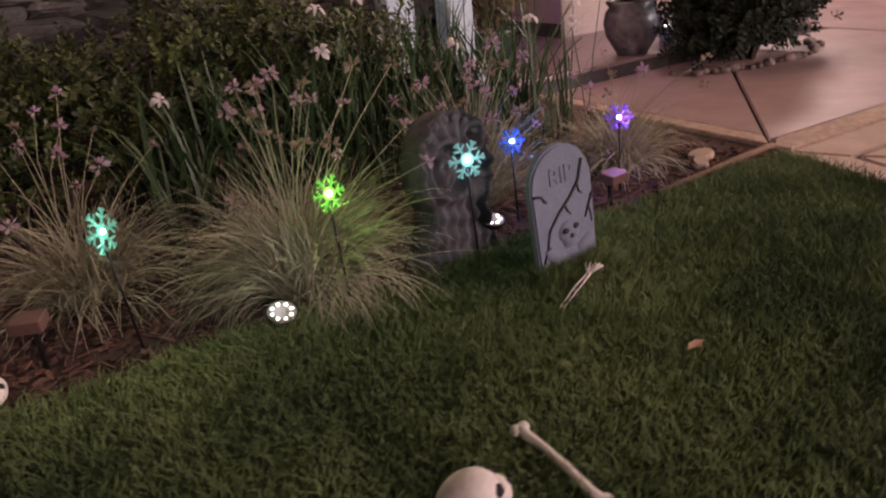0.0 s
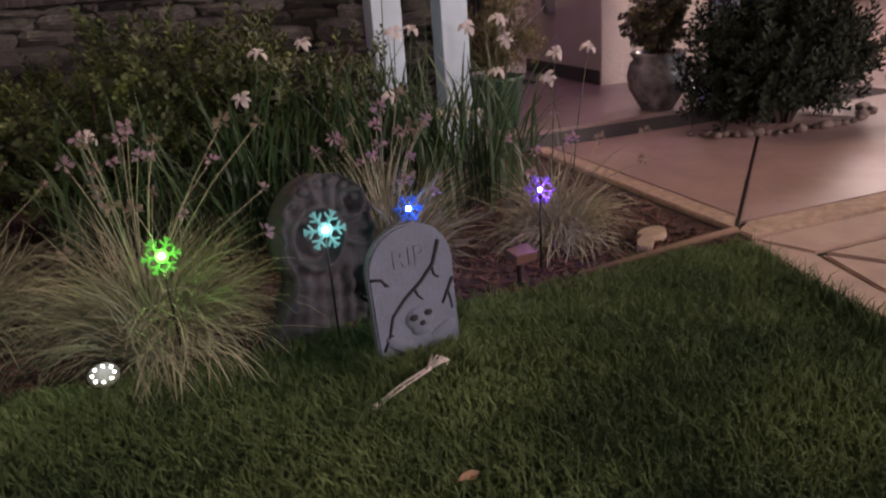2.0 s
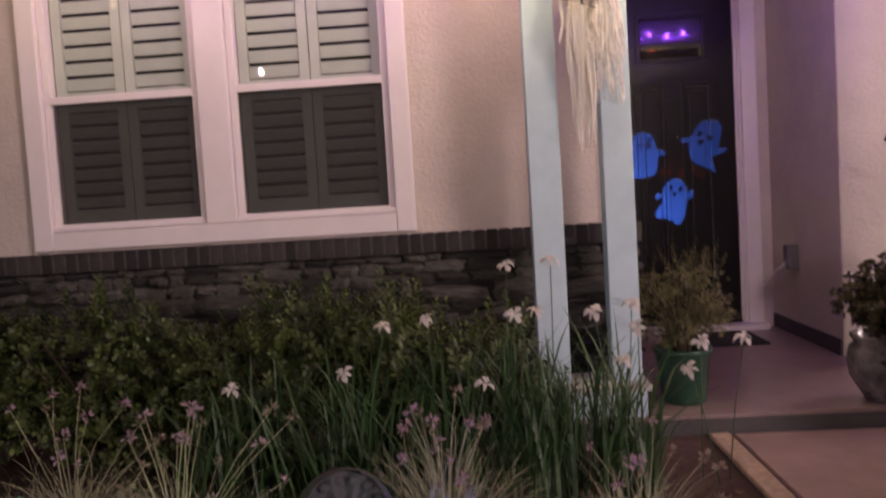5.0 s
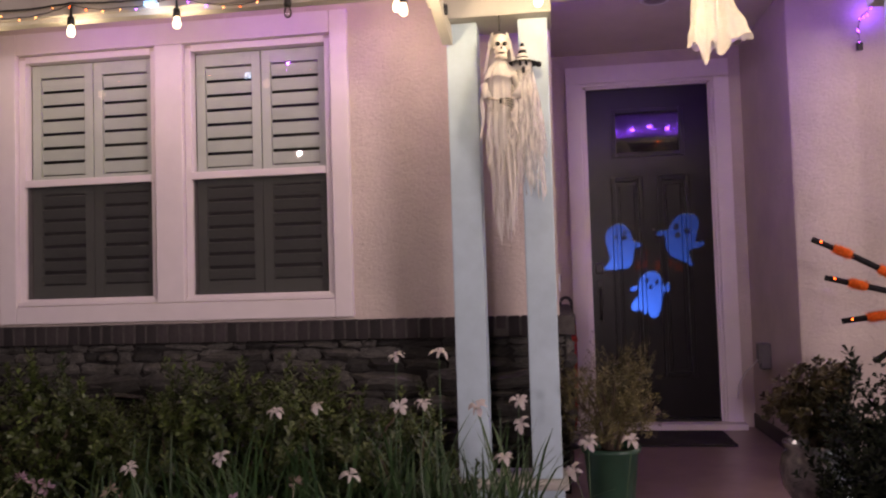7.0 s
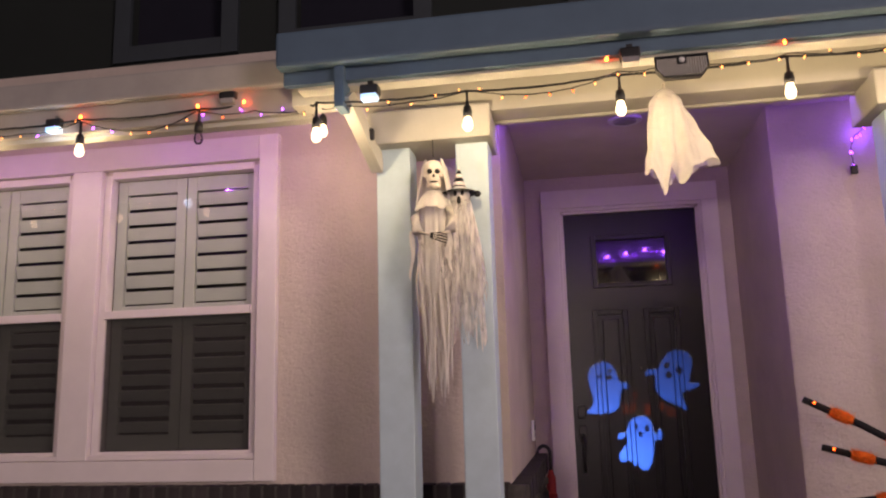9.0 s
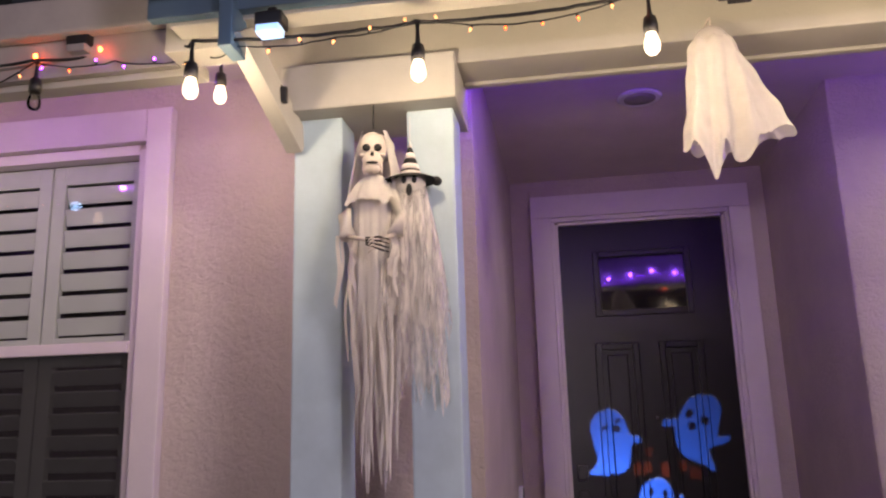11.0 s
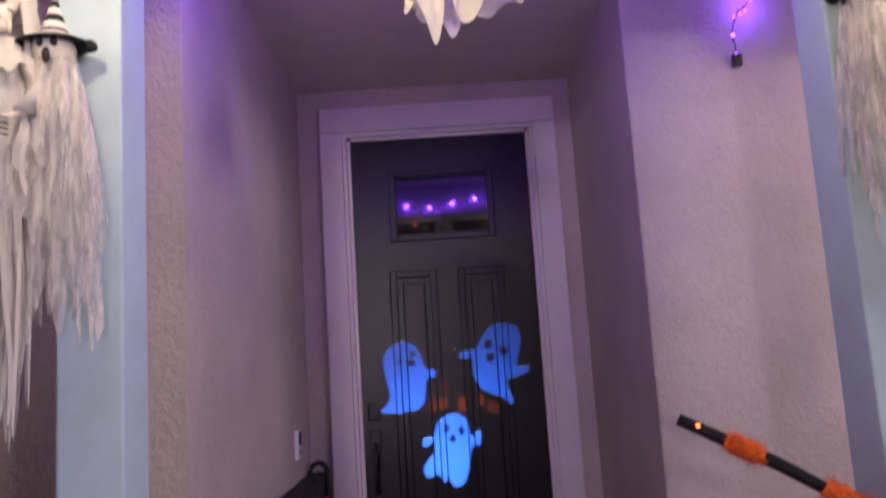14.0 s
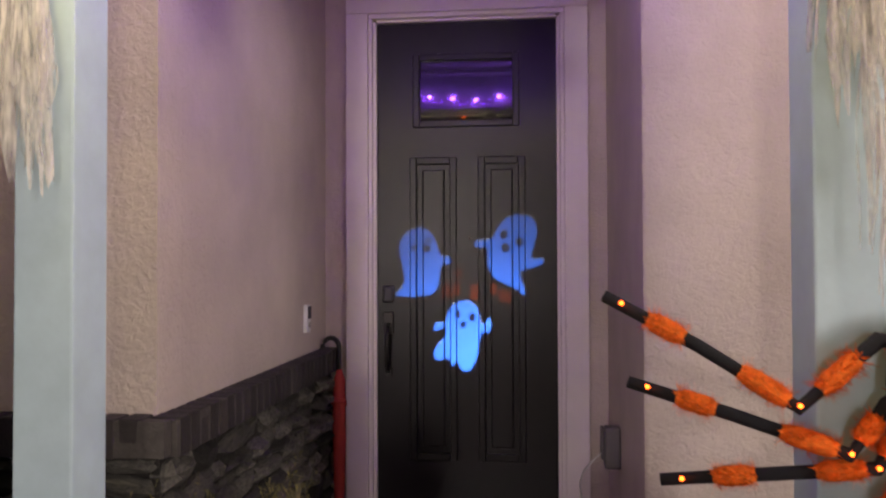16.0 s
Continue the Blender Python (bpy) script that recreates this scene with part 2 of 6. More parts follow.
def box(bm, x0, x1, y0, y1, z0, z1, bevel=0.0, mi=0):
    geo = bmesh.ops.create_cube(bm, size=1.0, matrix=Matrix.Translation(((x0 + x1) / 2, (y0 + y1) / 2, (z0 + z1) / 2)) @ Matrix.Diagonal((abs(x1 - x0), abs(y1 - y0), abs(z1 - z0), 1)))
    faces = {f for v in geo["verts"] for f in v.link_faces}
    for f in faces:
        f.material_index = mi
    if bevel:
        edges = {e for v in geo["verts"] for e in v.link_edges}
        r = bmesh.ops.bevel(bm, geom=list(edges), offset=bevel, segments=2, affect="EDGES", profile=0.6)
        for f in r["faces"]:
            f.material_index = mi
    return bm


def boxed(name, dims, material, parent=None, bevel=0.004, label=""):
    return part(name, box(bmesh.new(), *dims, bevel), material, parent, label)


def mesh_part(name, verts, faces, material, parent=None, label="", smooth=False, indices=None):
    me = bpy.data.meshes.new(name)
    me.from_pydata([tuple(v) for v in verts], [], faces)
    for m in material if isinstance(material, (list, tuple)) else (material,):
        me.materials.append(m)
    if smooth:
        me.polygons.foreach_set("use_smooth", [True] * len(me.polygons))
    if indices is not None:
        me.polygons.foreach_set("material_index", indices)
    me.update()
    ob = new(name, me)
    if parent:
        ob.parent = parent
    if label:
        ob["label"] = label
    return ob


class Soup:
    """Vertices and faces gathered from many pieces into one mesh."""

    def __init__(self):
        self.v, self.f, self.m = [], [], []

    def add(self, verts, faces, mi=0):
        o = len(self.v)
        self.v.extend(verts)
        self.f.extend([tuple(i + o for i in f) for f in faces])
        self.m.extend([mi] * len(faces))

    def tube(self, pts, radii, sides=8, mi=0, caps=True):
        pts = [Vector(p) for p in pts]
        if not isinstance(radii, (list, tuple)):
            radii = [radii] * len(pts)
        rings = []
        up = Vector((0, 0, 1))
        for i, p in enumerate(pts):
            d = (pts[min(i + 1, len(pts) - 1)] - pts[max(i - 1, 0)]).normalized()
            ref = up if abs(d.z) < 0.95 else Vector((1, 0, 0))
            a = d.cross(ref).normalized()
            b = d.cross(a)
            rings.append([p + (a * math.cos(6.28318 * k / sides) + b * math.sin(6.28318 * k / sides)) * radii[i] for k in range(sides)])
        verts = [v for r in rings for v in r]
        faces = [(i * sides + k, i * sides + (k + 1) % sides, (i + 1) * sides + (k + 1) % sides, (i + 1) * sides + k) for i in range(len(pts) - 1) for k in range(sides)]
        if caps:
            faces += [tuple(range(sides - 1, -1, -1)), tuple((len(pts) - 1) * sides + k for k in range(sides))]
        self.add(verts, faces, mi)

    def lathe(self, centre, profile, sides=24, mi=0, squash=(1, 1)):
        cx, cy, cz = centre
        verts = [(cx + r * squash[0] * math.cos(6.28318 * k / sides), cy + r * squash[1] * math.sin(6.28318 * k / sides), cz + z) for r, z in profile for k in range(sides)]
        faces = [(i * sides + k, i * sides + (k + 1) % sides, (i + 1) * sides + (k + 1) % sides, (i + 1) * sides + k) for i in range(len(profile) - 1) for k in range(sides)]
        faces += [tuple(range(sides - 1, -1, -1)), tuple((len(profile) - 1) * sides + k for k in range(sides))]
        self.add(verts, faces, mi)

    def ball(self, centre, radii, mi=0, rings=8, sides=12, turn=None):
        prof = [(max(1e-4, math.sin(math.pi * i / rings)), -math.cos(math.pi * i / rings)) for i in range(rings + 1)]
        verts = []
        for r, z in prof:
            for k in range(sides):
                v = Vector((r * math.cos(6.28318 * k / sides) * radii[0], r * math.sin(6.28318 * k / sides) * radii[1], z * radii[2]))
                verts.append((turn @ v if turn else v) + Vector(centre))
        faces = [(i * sides + k, i * sides + (k + 1) % sides, (i + 1) * sides + (k + 1) % sides, (i + 1) * sides + k) for i in range(rings) for k in range(sides)]
        self.add(verts, faces, mi)

    def strip(self, pts, widths, side, mi=0):
        """A ribbon along pts, spread along the vector side."""
        verts, faces = [], []
        for p, w in zip(pts, widths):
            verts += [Vector(p) - side * w, Vector(p) + side * w]
        for i in range(len(pts) - 1):
            faces.append((2 * i, 2 * i + 1, 2 * i + 3, 2 * i + 2))
        self.add(verts, faces, mi)

    def make(self, name, material, parent=None, label="", smooth=True):
        return mesh_part(name, self.v, self.f, material, parent, label, smooth, self.m)


def empty(name, place=(0, 0, 0)):
    ob = new(name)
    ob.location = place
    return ob


def structure(ob, label="", category=""):
    return tagged(ob, label, category, "", "structure")


R = random.Random(7)

# ---- ground, walk and porch ----
bm = bmesh.new()
box(bm, -200, 200, -200, 200, -0.4, -0.06)
structure(part("ground", bm, TURF), "dark soil and turf sheet reaching to the horizon", "ground")
structure(boxed("lawn", (-7.0, -0.62, -9.5, -4.12, -0.06, 0.0), TURF, None, 0.0), "dark green lawn at night beside the planting bed", "lawn")
structure(boxed("planting_bed", (-7.0, -0.47, -4.12, -1.9, -0.055, 0.004), SOIL, None, 0.0), "dark red-brown bark mulch bed under the window", "planting bed")

walk_root = structure(empty("walkway"), "smooth tan concrete walkway with rough borders", "walkway")


def slab(pts, z0, z1, material, name):
    bm = bmesh.new()
    low = [bm.verts.new((x, y, z0)) for x, y in pts]
    top = [bm.verts.new((x, y, z1)) for x, y in pts]
    bm.faces.new(top)
    bm.faces.new(low[::-1])
    k = len(pts)
    for i in range(k):
        bm.faces.new((low[i], low[(i + 1) % k], top[(i + 1) % k], top[i]))
    bmesh.ops.recalc_face_normals(bm, faces=bm.faces)
    bmesh.ops.bevel(bm, geom=[e for e in bm.edges if e.verts[0].co.z > z1 - 1e-4 and e.verts[1].co.z > z1 - 1e-4], offset=0.006, segments=2, affect="EDGES")
    return part(name, bm, material, walk_root)


boxed("joint_bed", (-0.47, 9.0, -9.5, -2.36, -0.05, 0.006), JOINT, walk_root, 0.0)
boxed("joint_bed", (2.01, 20.0, -2.359, 9.0, -0.05, 0.006), JOINT, walk_root, 0.0)
# two slabs parted by the diagonal joint, then the border and the front walk
slab([(-0.34, -2.38), (-0.34, -3.862), (0.785, -2.70), (0.785, -2.38)], -0.04, 0.018, CONC, "slab")
slab([(-0.385, -3.93), (0.80, -2.708), (0.80, -2.38), (2.2, -2.38), (2.2, -3.10), (1.00, -3.93)], -0.04, 0.018, CONC, "slab")
slab([(1.035, -3.93), (2.2, -3.125), (2.2, -3.93)], -0.04, 0.018, CONC, "slab")
slab([(2.22, -3.93), (3.9, -3.93), (3.9, -0.9), (2.22, -0.9)], -0.04, 0.018, CONC, "slab")
slab([(3.92, -3.93), (9.0, -3.93), (9.0, -0.9), (3.92, -0.9)], -0.04, 0.018, CONC, "slab")
slab([(2.02, -0.88), (20.0, -0.88), (20.0, -0.62), (2.02, -0.62)], -0.04, 0.026, AGG, "border_strip")
slab([(2.02, -0.60), (5.2, -0.60), (5.2, 8.9), (2.02, 8.9)], -0.04, 0.018, CONC, "slab")
slab([(5.22, -0.60), (20.0, -0.60), (20.0, 0.7), (5.22, 0.7)], -0.04, 0.018, CONC, "slab")
slab([(5.22, 0.76), (20.0, 0.76), (20.0, 8.9), (5.22, 8.9)], -0.04, 0.045, CONC, "slab")
slab([(-0.46, -2.38), (-0.46, -3.99), (-0.36, -3.88), (-0.36, -2.38)], -0.04, 0.026, AGG, "border_strip")
slab([(-0.46, -4.01), (-0.36, -3.945), (9.0, -3.945), (9.0, -4.09), (-0.46, -4.09)], -0.04, 0.024, AGG, "border_strip")
slab([(-0.465, -4.10), (9.0, -4.10), (9.0, -4.30), (-0.39, -4.30), (-0.455, -4.14)], -0.04, 0.020, WALK, "slab")
# curved strip along the lawn, and the slabs that meet it
slab([(-0.50, -4.11), (-0.475, -4.135), (-0.408, -4.315), (-0.475, -4.62), (-0.52, -5.2), (-0.66, -5.2), (-0.60, -4.62), (-0.56, -4.40)], -0.04, 0.022, WALK, "border_strip")
slab([(-0.388, -4.330), (0.15, -5.2), (-0.505, -5.2), (-0.460, -4.62)], -0.04, 0.020, WALK, "slab")
slab([(-0.362, -4.318), (1.6, -4.318), (1.6, -5.2), (0.178, -5.2)], -0.04, 0.018, WALK, "slab")
slab([(1.62, -4.318), (9.0, -4.318), (9.0, -5.2), (1.62, -5.2)], -0.04, 0.018, WALK, "slab")
slab([(-0.62, -5.22), (9.0, -5.22), (9.0, -9.5), (-0.62, -9.5)], -0.04, 0.018, WALK, "slab")

road = structure(boxed("road", (-60, 60, -24, -10.2, -0.055, -0.03), mat("asphalt", (0.05, 0.05, 0.052), 0.8, 0.3, 8, 0.5, 120), None, 0.0), "dark asphalt street at night", "road")

porch = structure(empty("porch_floor"), "dark reddish concrete porch floor, damp and glossy", "porch")
boxed("slab", (-1.30, 2.0, -2.34, -0.02, -0.05, 0.105), PORCH, porch, 0.004)
# facing on the slab's front, coloured much darker than the slab
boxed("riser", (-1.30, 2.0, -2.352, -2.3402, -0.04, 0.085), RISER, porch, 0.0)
structure(boxed("doorstep", (-0.62, 0.62, -0.16, -0.021, 0.106, 0.150), TRIM, None, 0.006), "pale door sill step", "sill")

# ---- walls ----
wl = structure(empty("wall_front"), "beige textured stucco wall with white windows", "wall")
WX0, WX1, WY = -5.4, -0.728, -1.875


def wall_with_holes(name, x0, x1, z0, z1, y0, y1, holes, material, parent):
    """A wall along x from y0 to y1 in thickness, with rectangular holes (x0, x1, z0, z1)."""
    xs = sorted({x0, x1, *[h[0] for h in holes], *[h[1] for h in holes]})
    zs = sorted({z0, z1, *[h[2] for h in holes], *[h[3] for h in holes]})
    bm = bmesh.new()

    def solid(i, j):
        if not (0 <= i < len(xs) - 1 and 0 <= j < len(zs) - 1):
            return False
        cx, cz = (xs[i] + xs[i + 1]) / 2, (zs[j] + zs[j + 1]) / 2
        return not any(h[0] < cx < h[1] and h[2] < cz < h[3] for h in holes)

    def quad(*p):
        bm.faces.new([bm.verts.new(q) for q in p])

    for i in range(len(xs) - 1):
        for j in range(len(zs) - 1):
            if not solid(i, j):
                continue
            a, b, c, d = xs[i], xs[i + 1], zs[j], zs[j + 1]
            quad((a, y0, c), (b, y0, c), (b, y0, d), (a, y0, d))
            quad((a, y1, c), (a, y1, d), (b, y1, d), (b, y1, c))
            if not solid(i - 1, j):
                quad((a, y0, c), (a, y0, d), (a, y1, d), (a, y1, c))
            if not solid(i + 1, j):
                quad((b, y0, c), (b, y1, c), (b, y1, d), (b, y0, d))
            if not solid(i, j - 1):
                quad((a, y0, c), (a, y1, c), (b, y1, c), (b, y0, c))
            if not solid(i, j + 1):
                quad((a, y0, d), (b, y0, d), (b, y1, d), (a, y1, d))
    bmesh.ops.remove_doubles(bm, verts=bm.verts, dist=1e-5)
    bmesh.ops.recalc_face_normals(bm, faces=bm.faces)
    return part(name, bm, material, parent)


WIN = [(-3.90, -3.05), (-2.84, -1.99)]
WZ0, WZ1 = 1.20, 2.67
wall_with_holes("wall_panel", WX0, WX1, -0.05, 3.3, WY, WY + 0.16, [(a, b, WZ0, WZ1) for a, b in WIN], STUCCO, wl)
structure(boxed("wall_recess_side", (-0.905, -0.728, WY + 0.161, 0.2, -0.05, 3.3), STUCCO, None, 0.0), "beige stucco side wall of the door recess", "wall")
structure(wall_with_holes("wall_door", -0.7275, 0.7045, -0.05, 3.3, -0.015, 0.18, [(-0.475, 0.475, 0.10, 2.735)], STUCCO, None), "beige stucco wall round the front door", "wall")
structure(boxed("wall_recess_right", (0.705, 1.62, -1.20, 0.2, -0.05, 3.3), STUCCO, None, 0.012), "beige stucco wall beside the porch, lit purple", "wall")
structure(boxed("wall_side", (1.45, 1.62, 0.201, 6.0, -0.05, 3.3), STUCCO, None, 0.0), "stucco side wall of the house", "wall")
structure(boxed("wall_inside", (-5.4, 1.44, 1.6, 1.75, -0.05, 3.2), mat("room_paint", (0.2, 0.18, 0.16), 0.9, 0.1), None, 0.0), "plain dark inner wall of the house", "wall")
structure(boxed("floor_inside", (-5.4, 1.44, 0.21, 1.6, 0.0, 0.1), mat("room_floor", (0.1, 0.08, 0.06), 0.7, 0.1), None, 0.0), "dark inner floor", "floor")
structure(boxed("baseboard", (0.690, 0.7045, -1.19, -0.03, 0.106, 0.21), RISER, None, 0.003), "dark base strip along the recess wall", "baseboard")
structure(boxed("ceiling", (-0.7275, 2.4, -2.05, -0.016, 2.995, 3.05), CEIL, None, 0.0), "stucco porch ceiling washed with purple light", "ceiling")
cl = tagged(empty("ceiling_light", (-0.06, -1.19, 2.994)), "round white recessed ceiling light, unlit", "ceiling light")
s = Soup(); s.lathe((0, 0, 0), [(0.095, 0.0), (0.098, -0.008), (0.085, -0.016), (0.07, -0.012)]); s.make("trim_ring", WHITEP, cl)
s = Soup(); s.lathe((0, 0, 0), [(0.069, -0.004), (0.069, -0.013), (0.03, -0.016)]); s.make("lens", GREYPLASTIC, cl)

# upper storey and roofs
up = structure(empty("wall_upper"), "dark upper storey wall with unlit windows", "wall")
UW = [(-3.62, -2.88), (-2.30, -1.42), (-0.2, 0.7)]
wall_with_holes("wall_panel", -5.6, 2.4, 3.2, 6.6, -0.5, -0.3, [(a, b, 4.12, 5.6) for a, b in UW], STUCCO_UNLIT, up)
for i, (a, b) in enumerate(UW):
    w = structure(empty("window_%d" % (i + 3)), "dark upstairs window with painted surround", "window")
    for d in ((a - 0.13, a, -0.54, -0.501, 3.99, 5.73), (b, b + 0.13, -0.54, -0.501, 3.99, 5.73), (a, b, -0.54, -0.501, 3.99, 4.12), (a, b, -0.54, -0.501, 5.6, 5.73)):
        boxed("surround_board", d, FASCIA_UNLIT, w, 0.004)
    boxed("pane", (a, b, -0.42, -0.40, 4.12, 5.6), CARGLASS, w, 0.0)


def roof(name, x0, x1, y0, y1, za, zb, label):
    verts = [(x0, y0, za), (x1, y0, za), (x1, y1, zb), (x0, y1, zb)]
    verts += [(x, y, z + 0.06) for x, y, z in verts]
    faces = [(3, 2, 1, 0), (4, 5, 6, 7), (0, 1, 5, 4), (1, 2, 6, 5), (2, 3, 7, 6), (3, 0, 4, 7)]
    return structure(mesh_part(name, verts, faces, ROOF), label, "roof")


roof("roof_porch", -1.55, 2.7, -2.66, -0.5, 2.93, 3.55, "dark shingle porch roof")
roof("roof_left", -5.6, -1.56, -2.46, -0.5, 2.90, 3.50, "dark shingle roof over the window wall")
roof("roof_main", -5.8, 2.6, -0.9, 5.0, 6.6, 8.0, "dark main roof")
structure(boxed("soffit_porch", (-1.54, 2.7, -2.63, -2.03, 2.955, 2.985), SOFFIT, None, 0.0), "pale painted soffit under the porch eave", "soffit")
structure(boxed("soffit_left", (-5.6, -1.555, -2.44, -1.876, 2.925, 2.955), SOFFIT, None, 0.0), "pale painted soffit over the windows", "soffit")
fp = structure(empty("fascia_porch"), "blue-grey painted fascia board and gutter of the porch", "fascia")
boxed("fascia_board", (-1.55, 2.7, -2.665, -2.63, 2.745, 2.93), FASCIA, fp, 0.004)
boxed("gutter_lip", (-1.56, 2.7, -2.735, -2.666, 2.80, 2.955), FASCIA, fp, 0.015)
boxed("lower_strip", (-1.50, 2.7, -2.629, -2.55, 2.735, 2.775), BEAM, fp, 0.004)
boxed("end_board", (-1.318, -1.278, -2.70, -2.60, 2.622, 2.80), FASCIA, fp, 0.004)
fl = structure(empty("fascia_left"), "pale painted fascia board over the windows", "fascia")
boxed("fascia_board", (-5.6, -1.56, -2.47, -2.44, 2.70, 2.93), LEFTFASCIA, fl, 0.004)
boxed("crown_board", (-5.6, -1.56, -2.52, -2.471, 2.82, 2.945), LEFTFASCIA, fl, 0.012)
boxed("lower_strip", (-5.6, -1.50, -2.438, -2.37, 2.68, 2.72), BEAM, fl, 0.004)
boxed("joining_board", (-1.555, -1.32, -2.55, -2.44, 2.70, 2.80), BEAM, fl, 0.004)

bmn = structure(empty("porch_beam"), "pale painted timber porch beam on capped posts", "beam")
boxed("beam", (-1.36, 2.4, -2.290, -2.136, 2.704, 2.953), BEAM, bmn, 0.006)
boxed("inner_lip", (-0.72, 0.85, -2.1355, -2.105, 2.694, 2.952), BEAM, bmn, 0.005)
for a, b in ((-1.275, -0.722), (0.852, 1.42)):
    boxed("cap_block", (a, b, -2.345, -2.035, 2.570, 2.7215), BEAM, bmn, 0.008)


def post(x0, x1):
    return structure(boxed("post", (x0, x1, -2.265, -2.115, 0.27, 2.5695), POST, None, 0.007), "pale blue-green painted square timber porch post", "post")


for a, b in ((-1.255, -1.098), (-0.890, -0.742), (0.903, 1.050), (1.24, 1.385)):
    post(a, b)
for a, b in ((-1.30, -0.715), (0.84, 1.43)):
    pl = structure(empty("post_plinth"), "pale painted plinth under the twin posts", "plinth")
    boxed("plinth_body", (a + 0.02, b - 0.02, -2.33, -2.04, 0.0, 0.235), POST, pl, 0.006)
    boxed("plinth_cap", (a, b, -2.352, -2.02, 0.236, 0.269), BEAM, pl, 0.006)
# knee brace from the post to the eave
s = Soup()
s.add([(-1.312, -2.595, 2.725), (-1.262, -2.595, 2.725), (-1.262, -2.685, 2.665), (-1.312, -2.685, 2.665), (-1.272, -2.22, 2.530), (-1.222, -2.22, 2.530), (-1.222, -2.285, 2.455), (-1.272, -2.285, 2.455)],
      [(0, 1, 2, 3), (7, 6, 5, 4), (0, 4, 5, 1), (1, 5, 6, 2), (2, 6, 7, 3), (3, 7, 4, 0)])
structure(s.make("knee_brace", BEAM, None, "", False), "pale painted diagonal knee brace under the eave", "brace")

# ---- windows with shutters ----
tr = structure(empty("window_trim"), "wide white stucco window surround", "trim")
TX0, TX1, TZ0, TZ1 = -4.03, -1.868, 1.075, 2.82
TY0, TY1 = WY - 0.045, WY - 0.0005
for d in ((TX0, WIN[0][0] - 0.02, TZ0, TZ1), (WIN[1][1] + 0.02, TX1, TZ0, TZ1), (WIN[0][1] + 0.02, WIN[1][0] - 0.02, WZ0 - 0.02, WZ1 + 0.02)):
    boxed("trim_board", (d[0], d[1], TY0, TY1, d[2], d[3]), TRIM, tr, 0.006)
for z0, z1 in ((TZ0, WZ0 - 0.021), (WZ1 + 0.021, TZ1)):
    boxed("trim_board", (WIN[0][0] - 0.019, WIN[1][1] + 0.019, TY0, TY1, z0, z1), TRIM, tr, 0.006)

ZM = 1.915
for i, (a, b) in enumerate(WIN):
    w = structure(empty("window_%d" % (i + 1)), "white double-hung window with closed plantation shutters behind", "window")
    for d in ((a - 0.018, a + 0.022, WZ0, WZ1), (b - 0.022, b + 0.018, WZ0, WZ1), (a + 0.0221, b - 0.0221, WZ0 - 0.018, WZ0 + 0.022), (a + 0.0221, b - 0.0221, WZ1 - 0.022, WZ1 + 0.018)):
        boxed("window_frame", (d[0], d[1], WY - 0.012, WY + 0.05, d[2], d[3]), TRIM, w, 0.004)
    boxed("meeting_rail", (a + 0.0221, b - 0.0221, WY - 0.022, WY + 0.03, ZM - 0.022, ZM + 0.020), TRIM, w, 0.004)
    boxed("sill", (a - 0.02, b + 0.02, WY - 0.034, WY - 0.0125, WZ0 - 0.018, WZ0 + 0.006), TRIM, w, 0.004)
    for z0, z1 in ((WZ0 + 0.023, ZM - 0.023), (ZM + 0.021, WZ1 - 0.023)):
        p = mesh_part("pane", [(a + 0.0225, WY + 0.014, z0), (b - 0.0225, WY + 0.014, z0), (b - 0.0225, WY + 0.014, z1), (a + 0.0225, WY + 0.014, z1)], [(0, 1, 2, 3)], GLASS, w)
        p.visible_shadow = False
    # fine insect screen over the lower sash
    mesh_part("insect_screen", [(a + 0.0225, WY + 0.004, WZ0 + 0.022), (b - 0.0225, WY + 0.004, WZ0 + 0.022), (b - 0.0225, WY + 0.004, ZM - 0.022), (a + 0.0225, WY + 0.004, ZM - 0.022)], [(0, 1, 2, 3)], SCREEN, w, "fine dark insect screen")
    # shutters
    sy = WY + 0.052
    xm = (a + b) / 2
    for p0, p1 in ((a + 0.024, xm - 0.003), (xm + 0.003, b - 0.024)):
        sh = part("shutter_panel", bmesh.new(), SHUT, w)
        bm = bmesh.new()
        for d in ((p0, p0 + 0.055, WZ0 + 0.024, WZ1 - 0.024), (p1 - 0.055, p1, WZ0 + 0.024, WZ1 - 0.024), (p0 + 0.055, p1 - 0.055, WZ0 + 0.024, WZ0 + 0.10), (p0 + 0.055, p1 - 0.055, ZM - 0.06, ZM + 0.05), (p0 + 0.055, p1 - 0.055, WZ1 - 0.10, WZ1 - 0.024)):
            box(bm, d[0], d[1], sy, sy + 0.028, d[2], d[3], 0.003)
        bm.to_mesh(sh.data)
        bm.free()
        for z0, z1, tilt in ((WZ0 + 0.10, ZM - 0.06, 52), (ZM + 0.05, WZ1 - 0.10, 76)):
            count = 7
            for j in range(count):
                zc = z0 + (z1 - z0) * (j + 0.5) / count
                bm = bmesh.new()
                box(bm, p0 + 0.057, p1 - 0.057, -0.004, 0.004, -0.0335, 0.0335, 0.003)
                bmesh.ops.transform(bm, matrix=Matrix.Translation((0, sy + 0.014, zc)) @ Matrix.Rotation(radians(90 - tilt), 4, "X"), verts=bm.verts)
                part("louver", bm, SHUT, sh)
    # unseen black sheet added behind the shutters for the room's darkness
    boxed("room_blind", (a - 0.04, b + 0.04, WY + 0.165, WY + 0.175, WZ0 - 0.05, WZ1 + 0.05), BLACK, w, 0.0)

